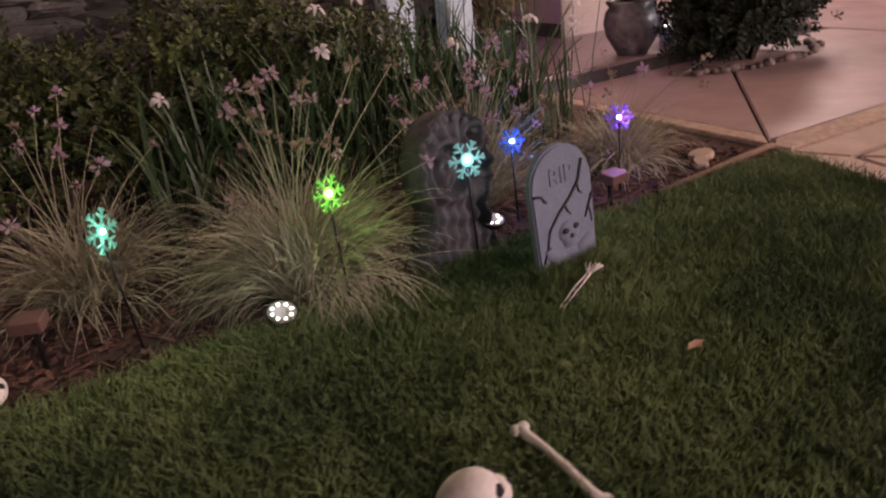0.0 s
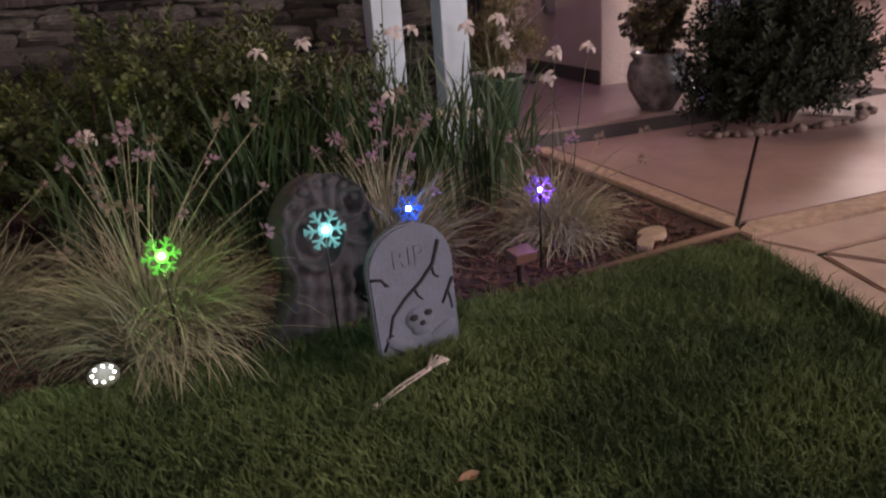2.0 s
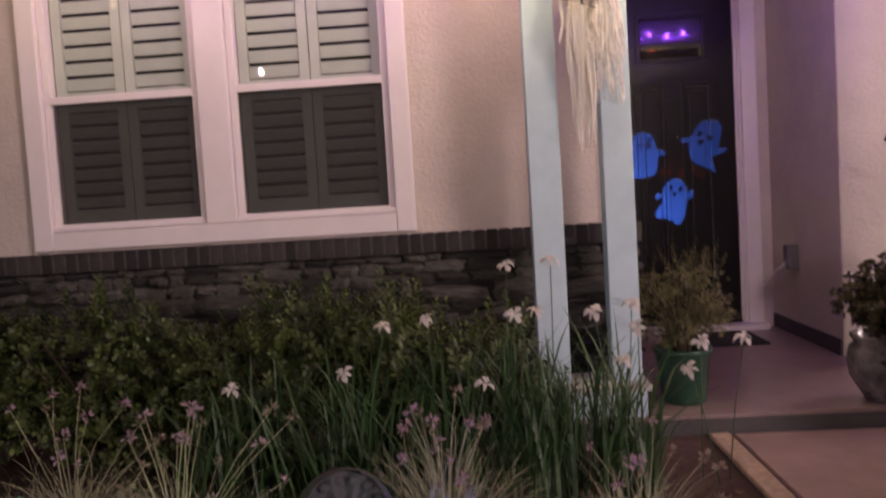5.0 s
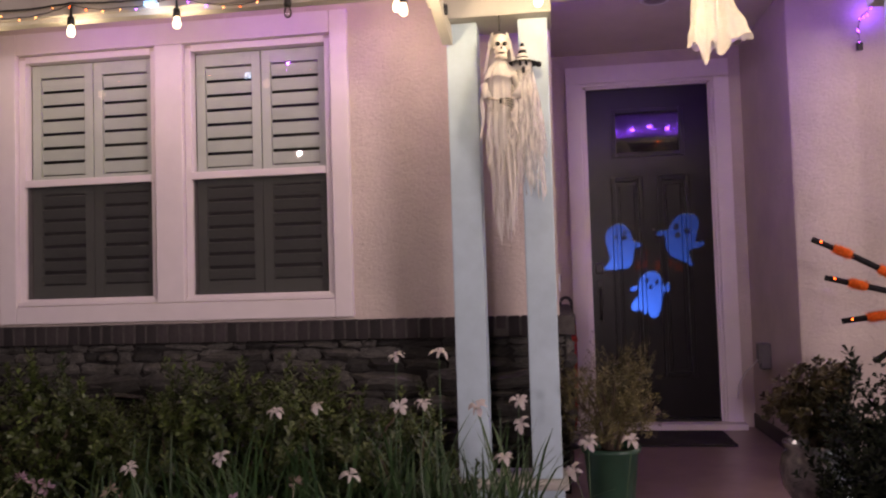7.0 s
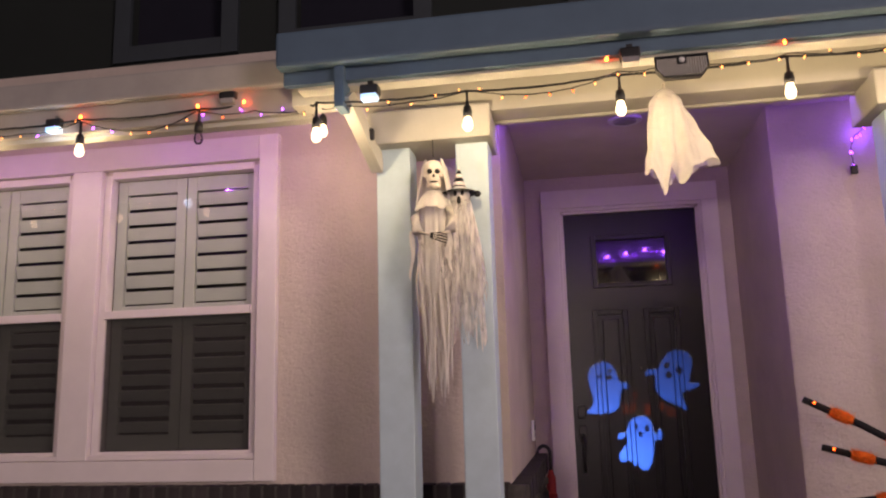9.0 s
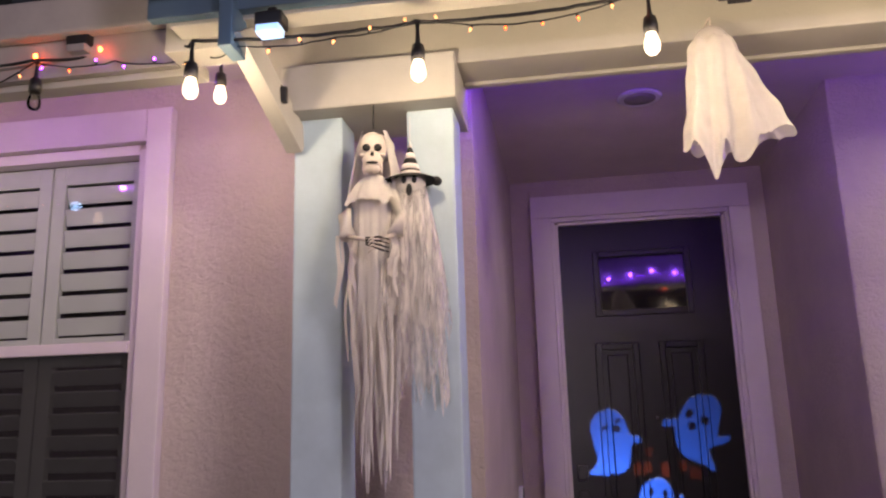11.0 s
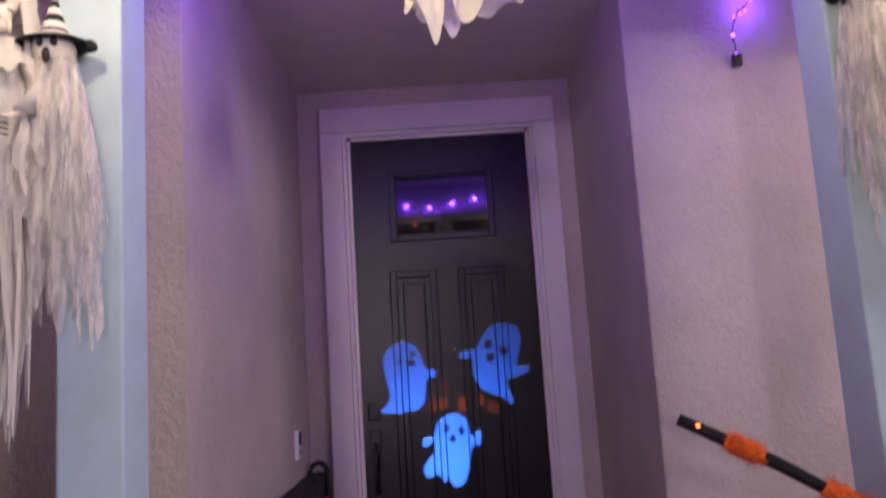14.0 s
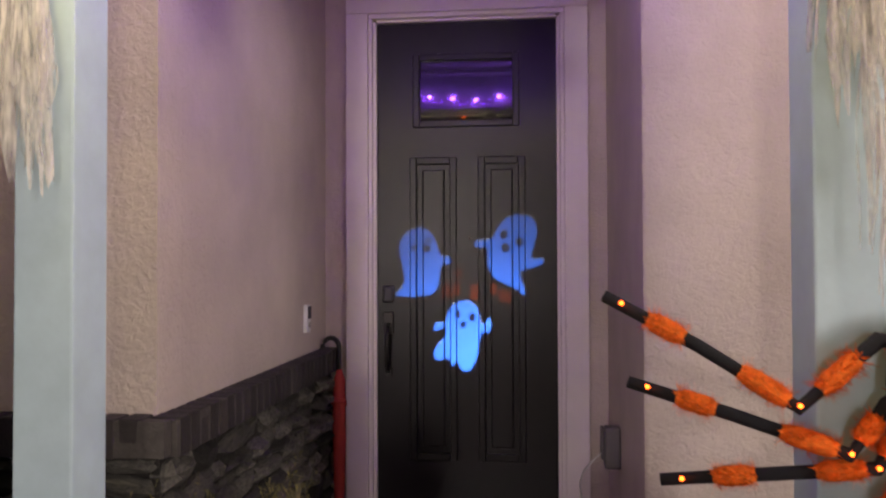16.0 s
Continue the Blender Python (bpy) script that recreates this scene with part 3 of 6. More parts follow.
# ---- front door ----
cas = structure(empty("door_casing"), "wide white moulded door casing", "trim")
for sgn in (-1, 1):
    x0, x1 = sorted((sgn * 0.497, sgn * 0.612))
    boxed("casing_board", (x0, x1, -0.055, -0.0155, 0.106, 2.76), TRIM, cas, 0.005)
    x0, x1 = sorted((sgn * 0.476, sgn * 0.4968))
    boxed("stop_moulding", (x0, x1, -0.040, 0.03, 0.15, 2.735), TRIM, cas, 0.005)
    x0, x1 = sorted((sgn * 0.458, sgn * 0.4758))
    boxed("jamb", (x0, x1, -0.022, 0.06, 0.15, 2.722), TRIM, cas, 0.004)
boxed("casing_head", (-0.612, 0.612, -0.055, -0.0155, 2.7605, 2.892), TRIM, cas, 0.005)
boxed("stop_moulding", (-0.496, 0.496, -0.040, 0.03, 2.7355, 2.7600), TRIM, cas, 0.005)
boxed("jamb", (-0.4575, 0.4575, -0.022, 0.06, 2.7185, 2.735), TRIM, cas, 0.004)

dr = structure(empty("door_1"), "closed dark front door with raised panels and small window", "door")
LZ0, LZ1, LX = 2.195, 2.535, 0.255
wall_with_holes("door_leaf", -0.4570, 0.4570, 0.175, 2.717, 0.0, 0.045, [(-LX, LX, LZ0, LZ1), (-0.272, -0.066, 0.50, 2.005), (0.078, 0.282, 0.50, 2.005)], DOOR, dr)
for a, b, z0, z1 in ((-LX, LX, LZ0, LZ1), (-0.272, -0.066, 0.50, 2.005), (0.078, 0.282, 0.50, 2.005)):
    m = 0.018
    for d in ((a - m, a + m, z0 - m, z1 + m), (b - m, b + m, z0 - m, z1 + m), (a + m, b - m, z0 - m, z0 + m), (a + m, b - m, z1 - m, z1 + m)):
        boxed("panel_moulding", (d[0], d[1], -0.011, 0.02, d[2], d[3]), DOOR, dr, 0.006)
    if z0 < 1:
        boxed("raised_panel", (a + 0.045, b - 0.045, 0.006, 0.03, z0 + 0.045, z1 - 0.045), DOOR, dr, 0.008)
        boxed("panel_back", (a, b, 0.018, 0.035, z0, z1), DOOR, dr, 0.0)
    else:
        boxed("door_lite", (a, b, 0.012, 0.018, z0, z1), LITE, dr, 0.0, "dark glass door light")
boxed("threshold", (-0.457, 0.457, -0.03, 0.05, 0.1505, 0.172), METAL, dr, 0.003)
s = Soup()
s.tube([(0, 0.0, 1.43), (0, -0.006, 1.43)], 0.009, 12)
s.make("peephole", CHROME, dr).location = (0.02, 0, 0.18)
lock = boxed("deadbolt", (-0.428, -0.374, -0.022, -0.0005, 1.285, 1.365), BLACK, dr, 0.012)
boxed("keypad_rim", (-0.431, -0.371, -0.012, -0.0003, 1.281, 1.369), CHROME, lock, 0.012)
hd = boxed("handle_plate", (-0.428, -0.372, -0.016, -0.0005, 1.12, 1.235), METAL, dr, 0.008)
s = Soup()
s.tube([(-0.40, -0.016, 1.17), (-0.40, -0.05, 1.16), (-0.40, -0.065, 1.12), (-0.40, -0.062, 1.00), (-0.40, -0.045, 0.945), (-0.40, -0.01, 0.93)], 0.011, 8)
s.make("grip", METAL, hd)
boxed("foot_plate", (-0.418, -0.382, -0.014, -0.0005, 0.905, 0.955), METAL, hd, 0.006)

# ---- stone skirt with brick cap ----
sk = structure(empty("stone_skirt"), "rough ledgestone skirt with a soldier brick cap", "stone wall")
boxed("mortar_bed", (WX0, -0.7278, WY - 0.04, WY - 0.001, -0.05, 0.955), MORTAR, sk, 0.0)
boxed("mortar_bed", (-0.7275, -0.700, WY - 0.04, -0.0165, -0.05, 0.949), MORTAR, sk, 0.0)


def stone_mesh(n):
    """A rough stone of unit size."""
    rr = random.Random(n)
    bm = bmesh.new()
    bmesh.ops.create_grid(bm, x_segments=4, y_segments=3, size=0.5)
    for v in bm.verts:
        e = max(abs(v.co.x), abs(v.co.y)) * 2
        cr = abs(v.co.x) > 0.45 and abs(v.co.y) > 0.45
        v.co.z = (1.0 - 0.75 * (e > 0.95) + rr.uniform(-0.25, 0.25))
        k = 0.86 if cr else 1.0
        v.co.x = v.co.x * k + rr.uniform(-0.09, 0.09)
        v.co.y = v.co.y * k + rr.uniform(-0.11, 0.11)
    edge = [e for e in bm.edges if e.is_boundary]
    r = bmesh.ops.extrude_edge_only(bm, edges=edge)
    for v in r["geom"]:
        if isinstance(v, bmesh.types.BMVert):
            v.co.z = -0.6
    bmesh.ops.recalc_face_normals(bm, faces=bm.faces)
    me = bpy.data.meshes.new("stone")
    bm.to_mesh(me)
    bm.free()
    me.materials.append(STONE)
    return me


STONES = [stone_mesh(i) for i in range(9)]


def lay_stones(a0, a1, z0, z1, to_world, seed):
    rr = random.Random(seed)
    z = z0
    while z < z1 - 0.03:
        h = rr.choice((0.032, 0.040, 0.052, 0.066, 0.085, 0.110))
        h = min(h, z1 - z)
        if z1 - z - h < 0.035:
            h = z1 - z
        a = a0
        while a < a1 - 0.02:
            w = min(rr.uniform(1.2, 4.4) * max(h, 0.058), a1 - a)
            if a1 - a - w < 0.06:
                w = a1 - a
            ob = new("stone", rr.choice(STONES))
            ob.parent = sk
            ob.matrix_basis = to_world(a + w / 2, z + h / 2) @ Matrix.Rotation(radians(rr.uniform(-6, 6)), 4, "Z") @ Matrix.Diagonal((w * 0.97, h * rr.uniform(0.82, 1.02), rr.uniform(0.012, 0.058), 1))
            a += w
        z += h


FRONT = lambda a, z: Matrix.Translation((a, WY - 0.04, z)) @ Matrix.Rotation(radians(90), 4, "X")
SIDE = lambda a, z: Matrix.Translation((-0.700, a, z)) @ Matrix.Rotation(radians(90), 4, "Z") @ Matrix.Rotation(radians(90), 4, "X")
lay_stones(-4.7, -0.708, 0.30, 0.945, FRONT, 3)
lay_stones(WY - 0.04, -0.06, 0.15, 0.935, SIDE, 5)
bm = bmesh.new()
box(bm, -0.0285, 0.0285, -0.045, 0.045, -0.055, 0.055, 0.005)
bme = bpy.data.meshes.new("brick")
bm.to_mesh(bme)
bm.free()
bme.materials.append(BRICK)
boxed("mortar_bed", (-4.75, -0.6655, WY - 0.087, WY - 0.0412, 0.956, 1.054), CAPMORTAR, sk, 0.0)
boxed("mortar_bed", (-0.6995, -0.650, WY - 0.040, -0.06, 0.950, 1.050), CAPMORTAR, sk, 0.0)
x = -4.7
while x < -0.70:
    ob = new("brick", bme)
    ob.parent = sk
    ob.matrix_basis = pose(x, WY - 0.045 + R.uniform(-0.003, 0.003), 1.005, R.uniform(-1, 1), R.uniform(-1.5, 1.5), 0)
    x += 0.069
y = WY + 0.01
while y < -0.07:
    ob = new("brick", bme)
    ob.parent = sk
    ob.matrix_basis = pose(-0.692 + R.uniform(-0.003, 0.003), y, 1.001, R.uniform(-1, 1), R.uniform(-1.5, 1.5), 90)
    y += 0.069

# ---- garden ----
def lawn_grass():
    rg = np.random.default_rng(5)
    near, far = 165000, 110000
    n = near + far
    x = np.concatenate([-0.50 - 5.6 * rg.beta(1.0, 1.5, near), rg.uniform(-7.0, -0.62, far)])
    y = np.concatenate([-4.10 - 3.2 * rg.beta(1.0, 2.0, near), rg.uniform(-9.5, -4.12, far)])
    x = np.where((x > -0.60) & (y < -4.25), x - 0.12, x)
    h = rg.uniform(0.020, 0.046, n) * (1 + 0.35 * np.sin(x * 7 + 2 * y) * np.sin(y * 5))
    a = rg.uniform(0, 2 * np.pi, n)
    lean = rg.uniform(0.2, 1.5, n) * h
    w = rg.uniform(0.0012, 0.0026, n)
    d = rg.uniform(0, 2 * np.pi, n)
    lx, ly = lean * np.cos(d), lean * np.sin(d)
    sx, sy = w * np.cos(a), w * np.sin(a)
    z = np.zeros(n)
    v = np.stack([np.stack([x - sx, y - sy, z], 1), np.stack([x + sx, y + sy, z], 1),
                  np.stack([x + sx * 0.7 + lx * 0.4, y + sy * 0.7 + ly * 0.4, h * 0.65], 1), np.stack([x - sx * 0.7 + lx * 0.4, y - sy * 0.7 + ly * 0.4, h * 0.65], 1),
                  np.stack([x + lx, y + ly, h], 1)], 1).reshape(-1, 3)
    me = bpy.data.meshes.new("grass")
    me.vertices.add(5 * n)
    me.vertices.foreach_set("co", v.ravel())
    base = np.arange(n)[:, None] * 5
    loops = (base + np.array([[0, 1, 2, 3, 3, 2, 4]])).ravel()
    me.loops.add(7 * n)
    me.loops.foreach_set("vertex_index", loops)
    me.polygons.add(2 * n)
    me.polygons.foreach_set("loop_start", (np.arange(n)[:, None] * 7 + np.array([[0, 4]])).ravel())
    me.update(calc_edges=True)
    me.materials.append(BLADE)
    return tagged(new("grass", me), "short dark green lawn grass at night", "grass", "", "stuff")


lawn_grass()


def edge_tufts():
    """Longer uncut blades against the tombstone, the bed and the walkway strip."""
    s = Soup()
    rr = random.Random(15)
    for k in range(5200):
        if k < 1500:
            x, y, tall = rr.uniform(-1.95, -1.66), rr.gauss(-4.405, 0.022), 0.062
        elif k < 3900:
            x, y, tall = rr.uniform(-3.6, -0.62), rr.gauss(-4.13, 0.03), 0.045
        else:
            y = rr.uniform(-5.2, -4.1)
            x, tall = -0.50 + 0.16 * (y + 4.1) + rr.gauss(-0.05, 0.03), 0.055
        h, a, d = tall * rr.uniform(0.5, 1.25), rr.uniform(0, 6.28), rr.uniform(0, 6.28)
        lean = h * rr.uniform(0.1, 0.9)
        side = Vector((math.cos(a), math.sin(a), 0))
        c, e = math.cos(d), math.sin(d)
        s.strip([(x, y, 0), (x + c * lean * 0.35, y + e * lean * 0.35, h * 0.6), (x + c * lean, y + e * lean, h)], [0.0017, 0.0013, 0.0003], side)
    return tagged(s.make("grass_tufts", BLADE, None, "", False), "longer uncut grass along the lawn's edges", "grass", "", "stuff")


edge_tufts()


def mulch():
    s = Soup()
    rr = random.Random(11)
    for _ in range(3600):
        x, y = rr.uniform(-4.4, -0.5), rr.uniform(-4.13, -3.1)
        a, l, w = rr.uniform(0, 6.28), rr.uniform(0.008, 0.030), rr.uniform(0.003, 0.008)
        c, d, t = math.cos(a), math.sin(a), rr.uniform(-0.006, 0.008)
        p = [(x + c * l * i - d * w * j, y + d * l * i + c * w * j, 0.008 + rr.uniform(0, 0.006) + t * i) for i, j in ((-1, -1), (1, -1), (1, 1), (-1, 1))]
        s.add(p + [(q[0], q[1], q[2] - 0.006) for q in p], [(0, 1, 2, 3), (0, 4, 5, 1), (1, 5, 6, 2), (2, 6, 7, 3), (3, 7, 4, 0)])
    return tagged(s.make("mulch", CHIP, None, "", False), "loose red-brown bark chips on the bed", "mulch", "", "stuff")


mulch()


def umbel(s, p, r, rr, mi, petals=14):
    """A small head of narrow petals round the point p."""
    for _ in range(petals):
        d = Vector((rr.gauss(0, 1), rr.gauss(0, 1), rr.gauss(0.35, 0.8))).normalized()
        side = d.cross(Vector((rr.random(), rr.random(), rr.random()))).normalized()
        q = Vector(p) + d * r * rr.uniform(0.2, 0.5)
        e = Vector(p) + d * r * rr.uniform(0.8, 1.15)
        s.strip([q, (q + e) / 2, e], [r * 0.06, r * 0.20, r * 0.05], side, mi)


# the two disc lights, kept clear of blades
DISCS = ((-2.595, -4.12), (-1.824, -4.02))


def grass_clump(x, y, radius, height, blades, stalks, seed, label, upright=0.35, thick=0.0019):
    rr = random.Random(seed)
    root = tagged(empty("ornamental_grass", (x, y, 0)), label, "ornamental grass", "grass clumps in the bed")
    s = Soup()
    for _ in range(blades):
        a, el = rr.uniform(0, 6.283), radians(rr.triangular(12, 90, 60))
        length = height * rr.uniform(0.5, 1.15)
        b = rr.uniform(0, 0.22) * radius
        p = Vector((b * math.cos(a), b * math.sin(a), 0.004))
        az, sag, twist = a + rr.gauss(0, 0.55), rr.uniform(0.06, 0.48), rr.gauss(0, 0.15)
        side = Vector((-math.sin(az), math.cos(az), rr.uniform(-0.6, 0.6))).normalized()
        pts = [p.copy()]
        for k in range(8):
            p = p + Vector((math.cos(az) * math.cos(el), math.sin(az) * math.cos(el), math.sin(el))) * length / 8
            el -= sag * (0.35 + 0.16 * k) * (1.3 - upright)
            az += twist
            p.z = max(p.z, 0.008)
            pts.append(p.copy())
        w = thick * rr.uniform(0.6, 1.2)
        if any(math.hypot(x + q.x - dx, y + q.y - dy) < 0.085 and q.z < 0.24 for q in pts for dx, dy in DISCS):
            continue
        s.strip(pts, [w, w * 1.1, w, w, w * 0.95, w * 0.85, w * 0.7, w * 0.45, w * 0.12], side)
    s.make("foliage", STRAW, root)
    for _ in range(stalks):
        a, out, h = rr.uniform(0, 6.283), radius * rr.uniform(0.15, 1.0), height * rr.uniform(0.75, 1.5)
        bow = rr.uniform(-0.12, 0.12)
        p = [(out * t ** 1.7 * math.cos(a + bow * 8 * t), out * t ** 1.7 * math.sin(a + bow * 8 * t), h * t - 0.06 * h * t ** 4) for t in (0, 0.25, 0.5, 0.75, 1.0)]
        f = Soup()
        f.tube(p, [0.002, 0.0018, 0.0016, 0.0014, 0.0011], 5, 0)
        umbel(f, p[-1], rr.uniform(0.018, 0.032), rr, 1, 16)
        f.make("flower_stalk", [STRAW, PINK if rr.random() < 0.5 else DRIED], root)
    return root


grass_clump(-3.02, -3.52, 0.40, 0.46, 900, 12, 1, "drooping grey-green ornamental grass clump beside the mulch edge")
grass_clump(-2.46, -3.93, 0.42, 0.46, 2600, 22, 2, "large drooping straw-coloured grass clump with pink flower heads")
grass_clump(-1.66, -3.66, 0.32, 0.44, 900, 22, 3, "upright pale grass clump with dried flower stalks", 0.9)
grass_clump(-1.04, -3.72, 0.35, 0.35, 1100, 12, 4, "low spreading pale grass clump beside the walkway")
grass_clump(-3.75, -3.5, 0.40, 0.42, 600, 5, 6, "drooping grey-green grass clump at the bed's far end")


def iris_clump(x, y, leaves, spread, height, seed):
    rr = random.Random(seed)
    root = tagged(empty("iris_plant", (x, y, 0)), "tall dark green strap-leaved iris clump", "plant", "irises in the bed")
    for _ in range(leaves):
        s = Soup()
        a = rr.uniform(0, 6.283)
        bx, by = rr.uniform(-spread, spread), rr.uniform(-0.28, 0.28)
        h, out = height * rr.uniform(0.5, 1.1), rr.uniform(0.05, 0.42)
        c, d = math.cos(a), math.sin(a)
        tip = rr.uniform(0, 0.45) ** 1.4
        pts = [(bx + c * out * t ** 2, by + d * out * t ** 2, h * t - tip * h * t ** 4) for t in (0, 0.3, 0.6, 0.82, 1.0)]
        w = rr.uniform(0.0045, 0.008)
        s.strip(pts, [w, w, w * 0.9, w * 0.6, w * 0.1], Vector((-d, c, rr.uniform(-0.3, 0.3))).normalized())
        s.make("leaf", IRIS, root)
    return root


iris_clump(-2.35, -3.12, 190, 0.40, 0.62, 21)
iris_clump(-1.70, -3.05, 240, 0.40, 0.72, 22)
iris_clump(-1.12, -3.00, 220, 0.26, 0.70, 23)


def iris_flower(x, y, z, seed):
    rr = random.Random(seed)
    root = tagged(empty("iris_flower", (x, y, 0)), "white iris bloom on a thin bent stem", "flower", "white iris blooms")
    s = Soup()
    bend = rr.uniform(-0.12, 0.12)
    s.tube([(bend, 0.05, 0), (bend * 0.6, 0.03, z * 0.5), (0, 0, z)], [0.003, 0.0025, 0.002], 5)
    s.make("stem", IRIS, root)
    s = Soup()
    face = Matrix.Rotation(radians(rr.uniform(-40, 40)), 3, "Z") @ Matrix.Rotation(radians(rr.uniform(20, 65)), 3, "X")
    for k in range(6):
        a = 6.283 * k / 6 + rr.uniform(-0.25, 0.25)
        out, cross = Vector((math.cos(a), math.sin(a), 0)), Vector((-math.sin(a), math.cos(a), rr.uniform(-0.25, 0.25)))
        l, w = (0.043, 0.0125) if k % 2 else (0.034, 0.0075)
        cup = rr.uniform(0.004, 0.014)
        pts = [Vector((0, 0, z)) + face @ (out * l * r + Vector((0, 0, h))) for r, h in ((0.04, 0.0), (0.3, cup), (0.6, cup * 1.2), (0.85, cup * 0.3), (1.0, -cup))]
        s.strip(pts, [w * 0.25, w * 0.6, w, w * 0.8, w * 0.25], face @ cross)
    s.ball((0, 0, z), (0.005, 0.005, 0.006), 0, 5, 8)
    s.make("bloom", PETAL, root)
    return root


for i, (x, y, z) in enumerate([(-1.23, -3.0, 0.96), (-1.41, -3.0, 0.95), (-1.75, -3.0, 0.745), (-1.93, -3.0, 0.725), (-1.39, -3.05, 0.755), (-1.30, -3.0, 0.757), (-1.07, -3.05, 0.75), (-0.91, -3.0, 0.765),
                               (-0.90, -3.05, 0.68), (-0.97, -3.1, 0.56), (-0.64, -3.0, 0.60), (-0.47, -3.0, 0.605), (-0.70, -3.05, 0.50), (-2.59, -3.0, 0.49), (-2.05, -3.3, 0.60), (-1.52, -3.35, 0.55)]):
    iris_flower(x, y, z, 40 + i)


def broad_leaf(s, q, o, axis, l, broad):
    """A leaf from q along o, widest past its middle and slightly cupped towards axis."""
    side = o.cross(axis)
    if side.length < 0.05:
        return
    side.normalize()
    lift = axis * l * 0.10
    a, b = q + o * l * 0.38, q + o * l * 0.76
    s.add([q, a - side * l * broad * 0.6, a + side * l * broad * 0.6, b - side * l * broad + lift, b + side * l * broad + lift, q + o * l], [(0, 1, 2), (1, 3, 4, 2), (3, 5, 4)])


def shrub(name, place, radii, leaves, size, material, seed, label, group="", lumps=9, low=0.0, twig=10, shoots=0, broad=0.22):
    """A shrub: stems and a ragged crown of small folded leaves gathered in sprigs."""
    rr = random.Random(seed)
    root = tagged(empty(name, place), label, "shrub", group)
    s = Soup()
    for _ in range(twig):
        a, e = rr.uniform(0, 6.283), rr.uniform(0.3, 0.8)
        tip = (radii[0] * e * math.cos(a), radii[1] * e * math.sin(a), low + radii[2] * rr.uniform(0.9, 1.7))
        s.tube([(0.03 * math.cos(a), 0.03 * math.sin(a), 0), (tip[0] * 0.4, tip[1] * 0.4, tip[2] * 0.55), tip], [0.012, 0.008, 0.003], 5)
    s.make("woody_stem", TWIG, root)
    s = Soup()
    centres = []
    for _ in range(lumps):
        a, t = rr.uniform(0, 6.283), rr.uniform(-0.92, 0.85)
        k = math.sqrt(1 - t * t) * rr.uniform(0.45, 0.8)
        centres.append(Vector((radii[0] * k * math.cos(a), radii[1] * k * math.sin(a), low + radii[2] * (1 + t * 0.75))))
    sprigs = leaves // 8
    for _ in range(sprigs):
        c = rr.choice(centres)
        d = Vector((rr.gauss(0, 1), rr.gauss(0, 1), rr.gauss(0.25, 1))).normalized()
        rad = 0.42 * (rr.random() ** 0.4) * rr.uniform(0.8, 1.25)
        p = c + Vector((d.x * rad * radii[0], d.y * rad * radii[1], d.z * rad * radii[2] * 1.0))
        if p.z < low + 0.02:
            continue
        axis = (d + Vector((0, 0, 0.8))).normalized()
        u = axis.orthogonal().normalized()
        w = axis.cross(u)
        for k in range(8):
            turn = 2.4 * k + rr.uniform(-0.3, 0.3)
            o = (u * math.cos(turn) + w * math.sin(turn) + axis * (0.15 + 0.13 * k)).normalized()
            broad_leaf(s, p + axis * size * (0.09 * k - 0.5), o, axis, size * rr.uniform(0.75, 1.2) * (1.05 - 0.05 * k), broad)
    # upright leafy shoots that break the outline
    for _ in range(shoots):
        c = rr.choice(centres)
        d = Vector((rr.gauss(0, 1), rr.gauss(0, 1), abs(rr.gauss(0.5, 0.8)))).normalized()
        p = c + Vector((d.x * radii[0], d.y * radii[1], d.z * radii[2])) * rr.uniform(0.28, 0.46)
        axis = (d * 0.55 + Vector((0, 0, 0.9)) + Vector((rr.gauss(0, 0.2), rr.gauss(0, 0.2), 0))).normalized()
        run = rr.uniform(0.07, 0.17)
        for k in range(18):
            a = 2.4 * k
            u = axis.orthogonal().normalized()
            o = (u * math.cos(a) + axis.cross(u) * math.sin(a) + axis * 0.8).normalized()
            l = size * rr.uniform(0.7, 1.15) * (1.15 - 0.4 * k / 18)
            q = p + axis * run * k / 18
            broad_leaf(s, q, o, axis, l, broad)
    s.make("crown", material, root, "", False)
    return root


for i, (x, y, rx, rz) in enumerate(((-4.15, -2.55, 0.55, 0.42), (-3.35, -2.55, 0.55, 0.43), (-2.60, -2.58, 0.55, 0.42), (-1.85, -2.60, 0.52, 0.43), (-1.42, -2.72, 0.30, 0.34))):
    shrub("hedge_shrub", (x, y, 0), (rx, 0.42, rz), 8000 if i < 4 else 3400, 0.040, LEAFY, 60 + i, "yellow-green clipped hedge shrub below the stone wall", "hedge shrubs", 16, 0.0, 10, 90, 0.25)
shrub("dark_shrub", (1.00, -2.66, 0), (0.68, 0.42, 0.45), 17000, 0.050, LEAFD, 71, "large dark ragged shrub beside the walkway", "", 30, 0.0, 16, 300, 0.20)

# pots
gp = tagged(empty("planter", (-0.495, -2.06, 0.105)), "green plastic planter holding a feathery bush", "planter")
s = Soup()
s.lathe((0, 0, 0), [(0.110, 0.0), (0.113, 0.006), (0.138, 0.255), (0.150, 0.262), (0.152, 0.285), (0.140, 0.287), (0.132, 0.25)], 32)
s.make("pot", GREENPOT, gp)
s = Soup(); s.lathe((0, 0, 0), [(0.133, 0.240), (0.10, 0.252), (0.02, 0.256)], 20); s.make("potting_soil", SOIL, gp)
shrub("potted_bush", (-0.495, -2.06, 0.36), (0.30, 0.28, 0.25), 8000, 0.026, LEAFH, 75, "loose feathery olive-green bush in a planter", "", 12, 0.02, 10, 60, 0.12)
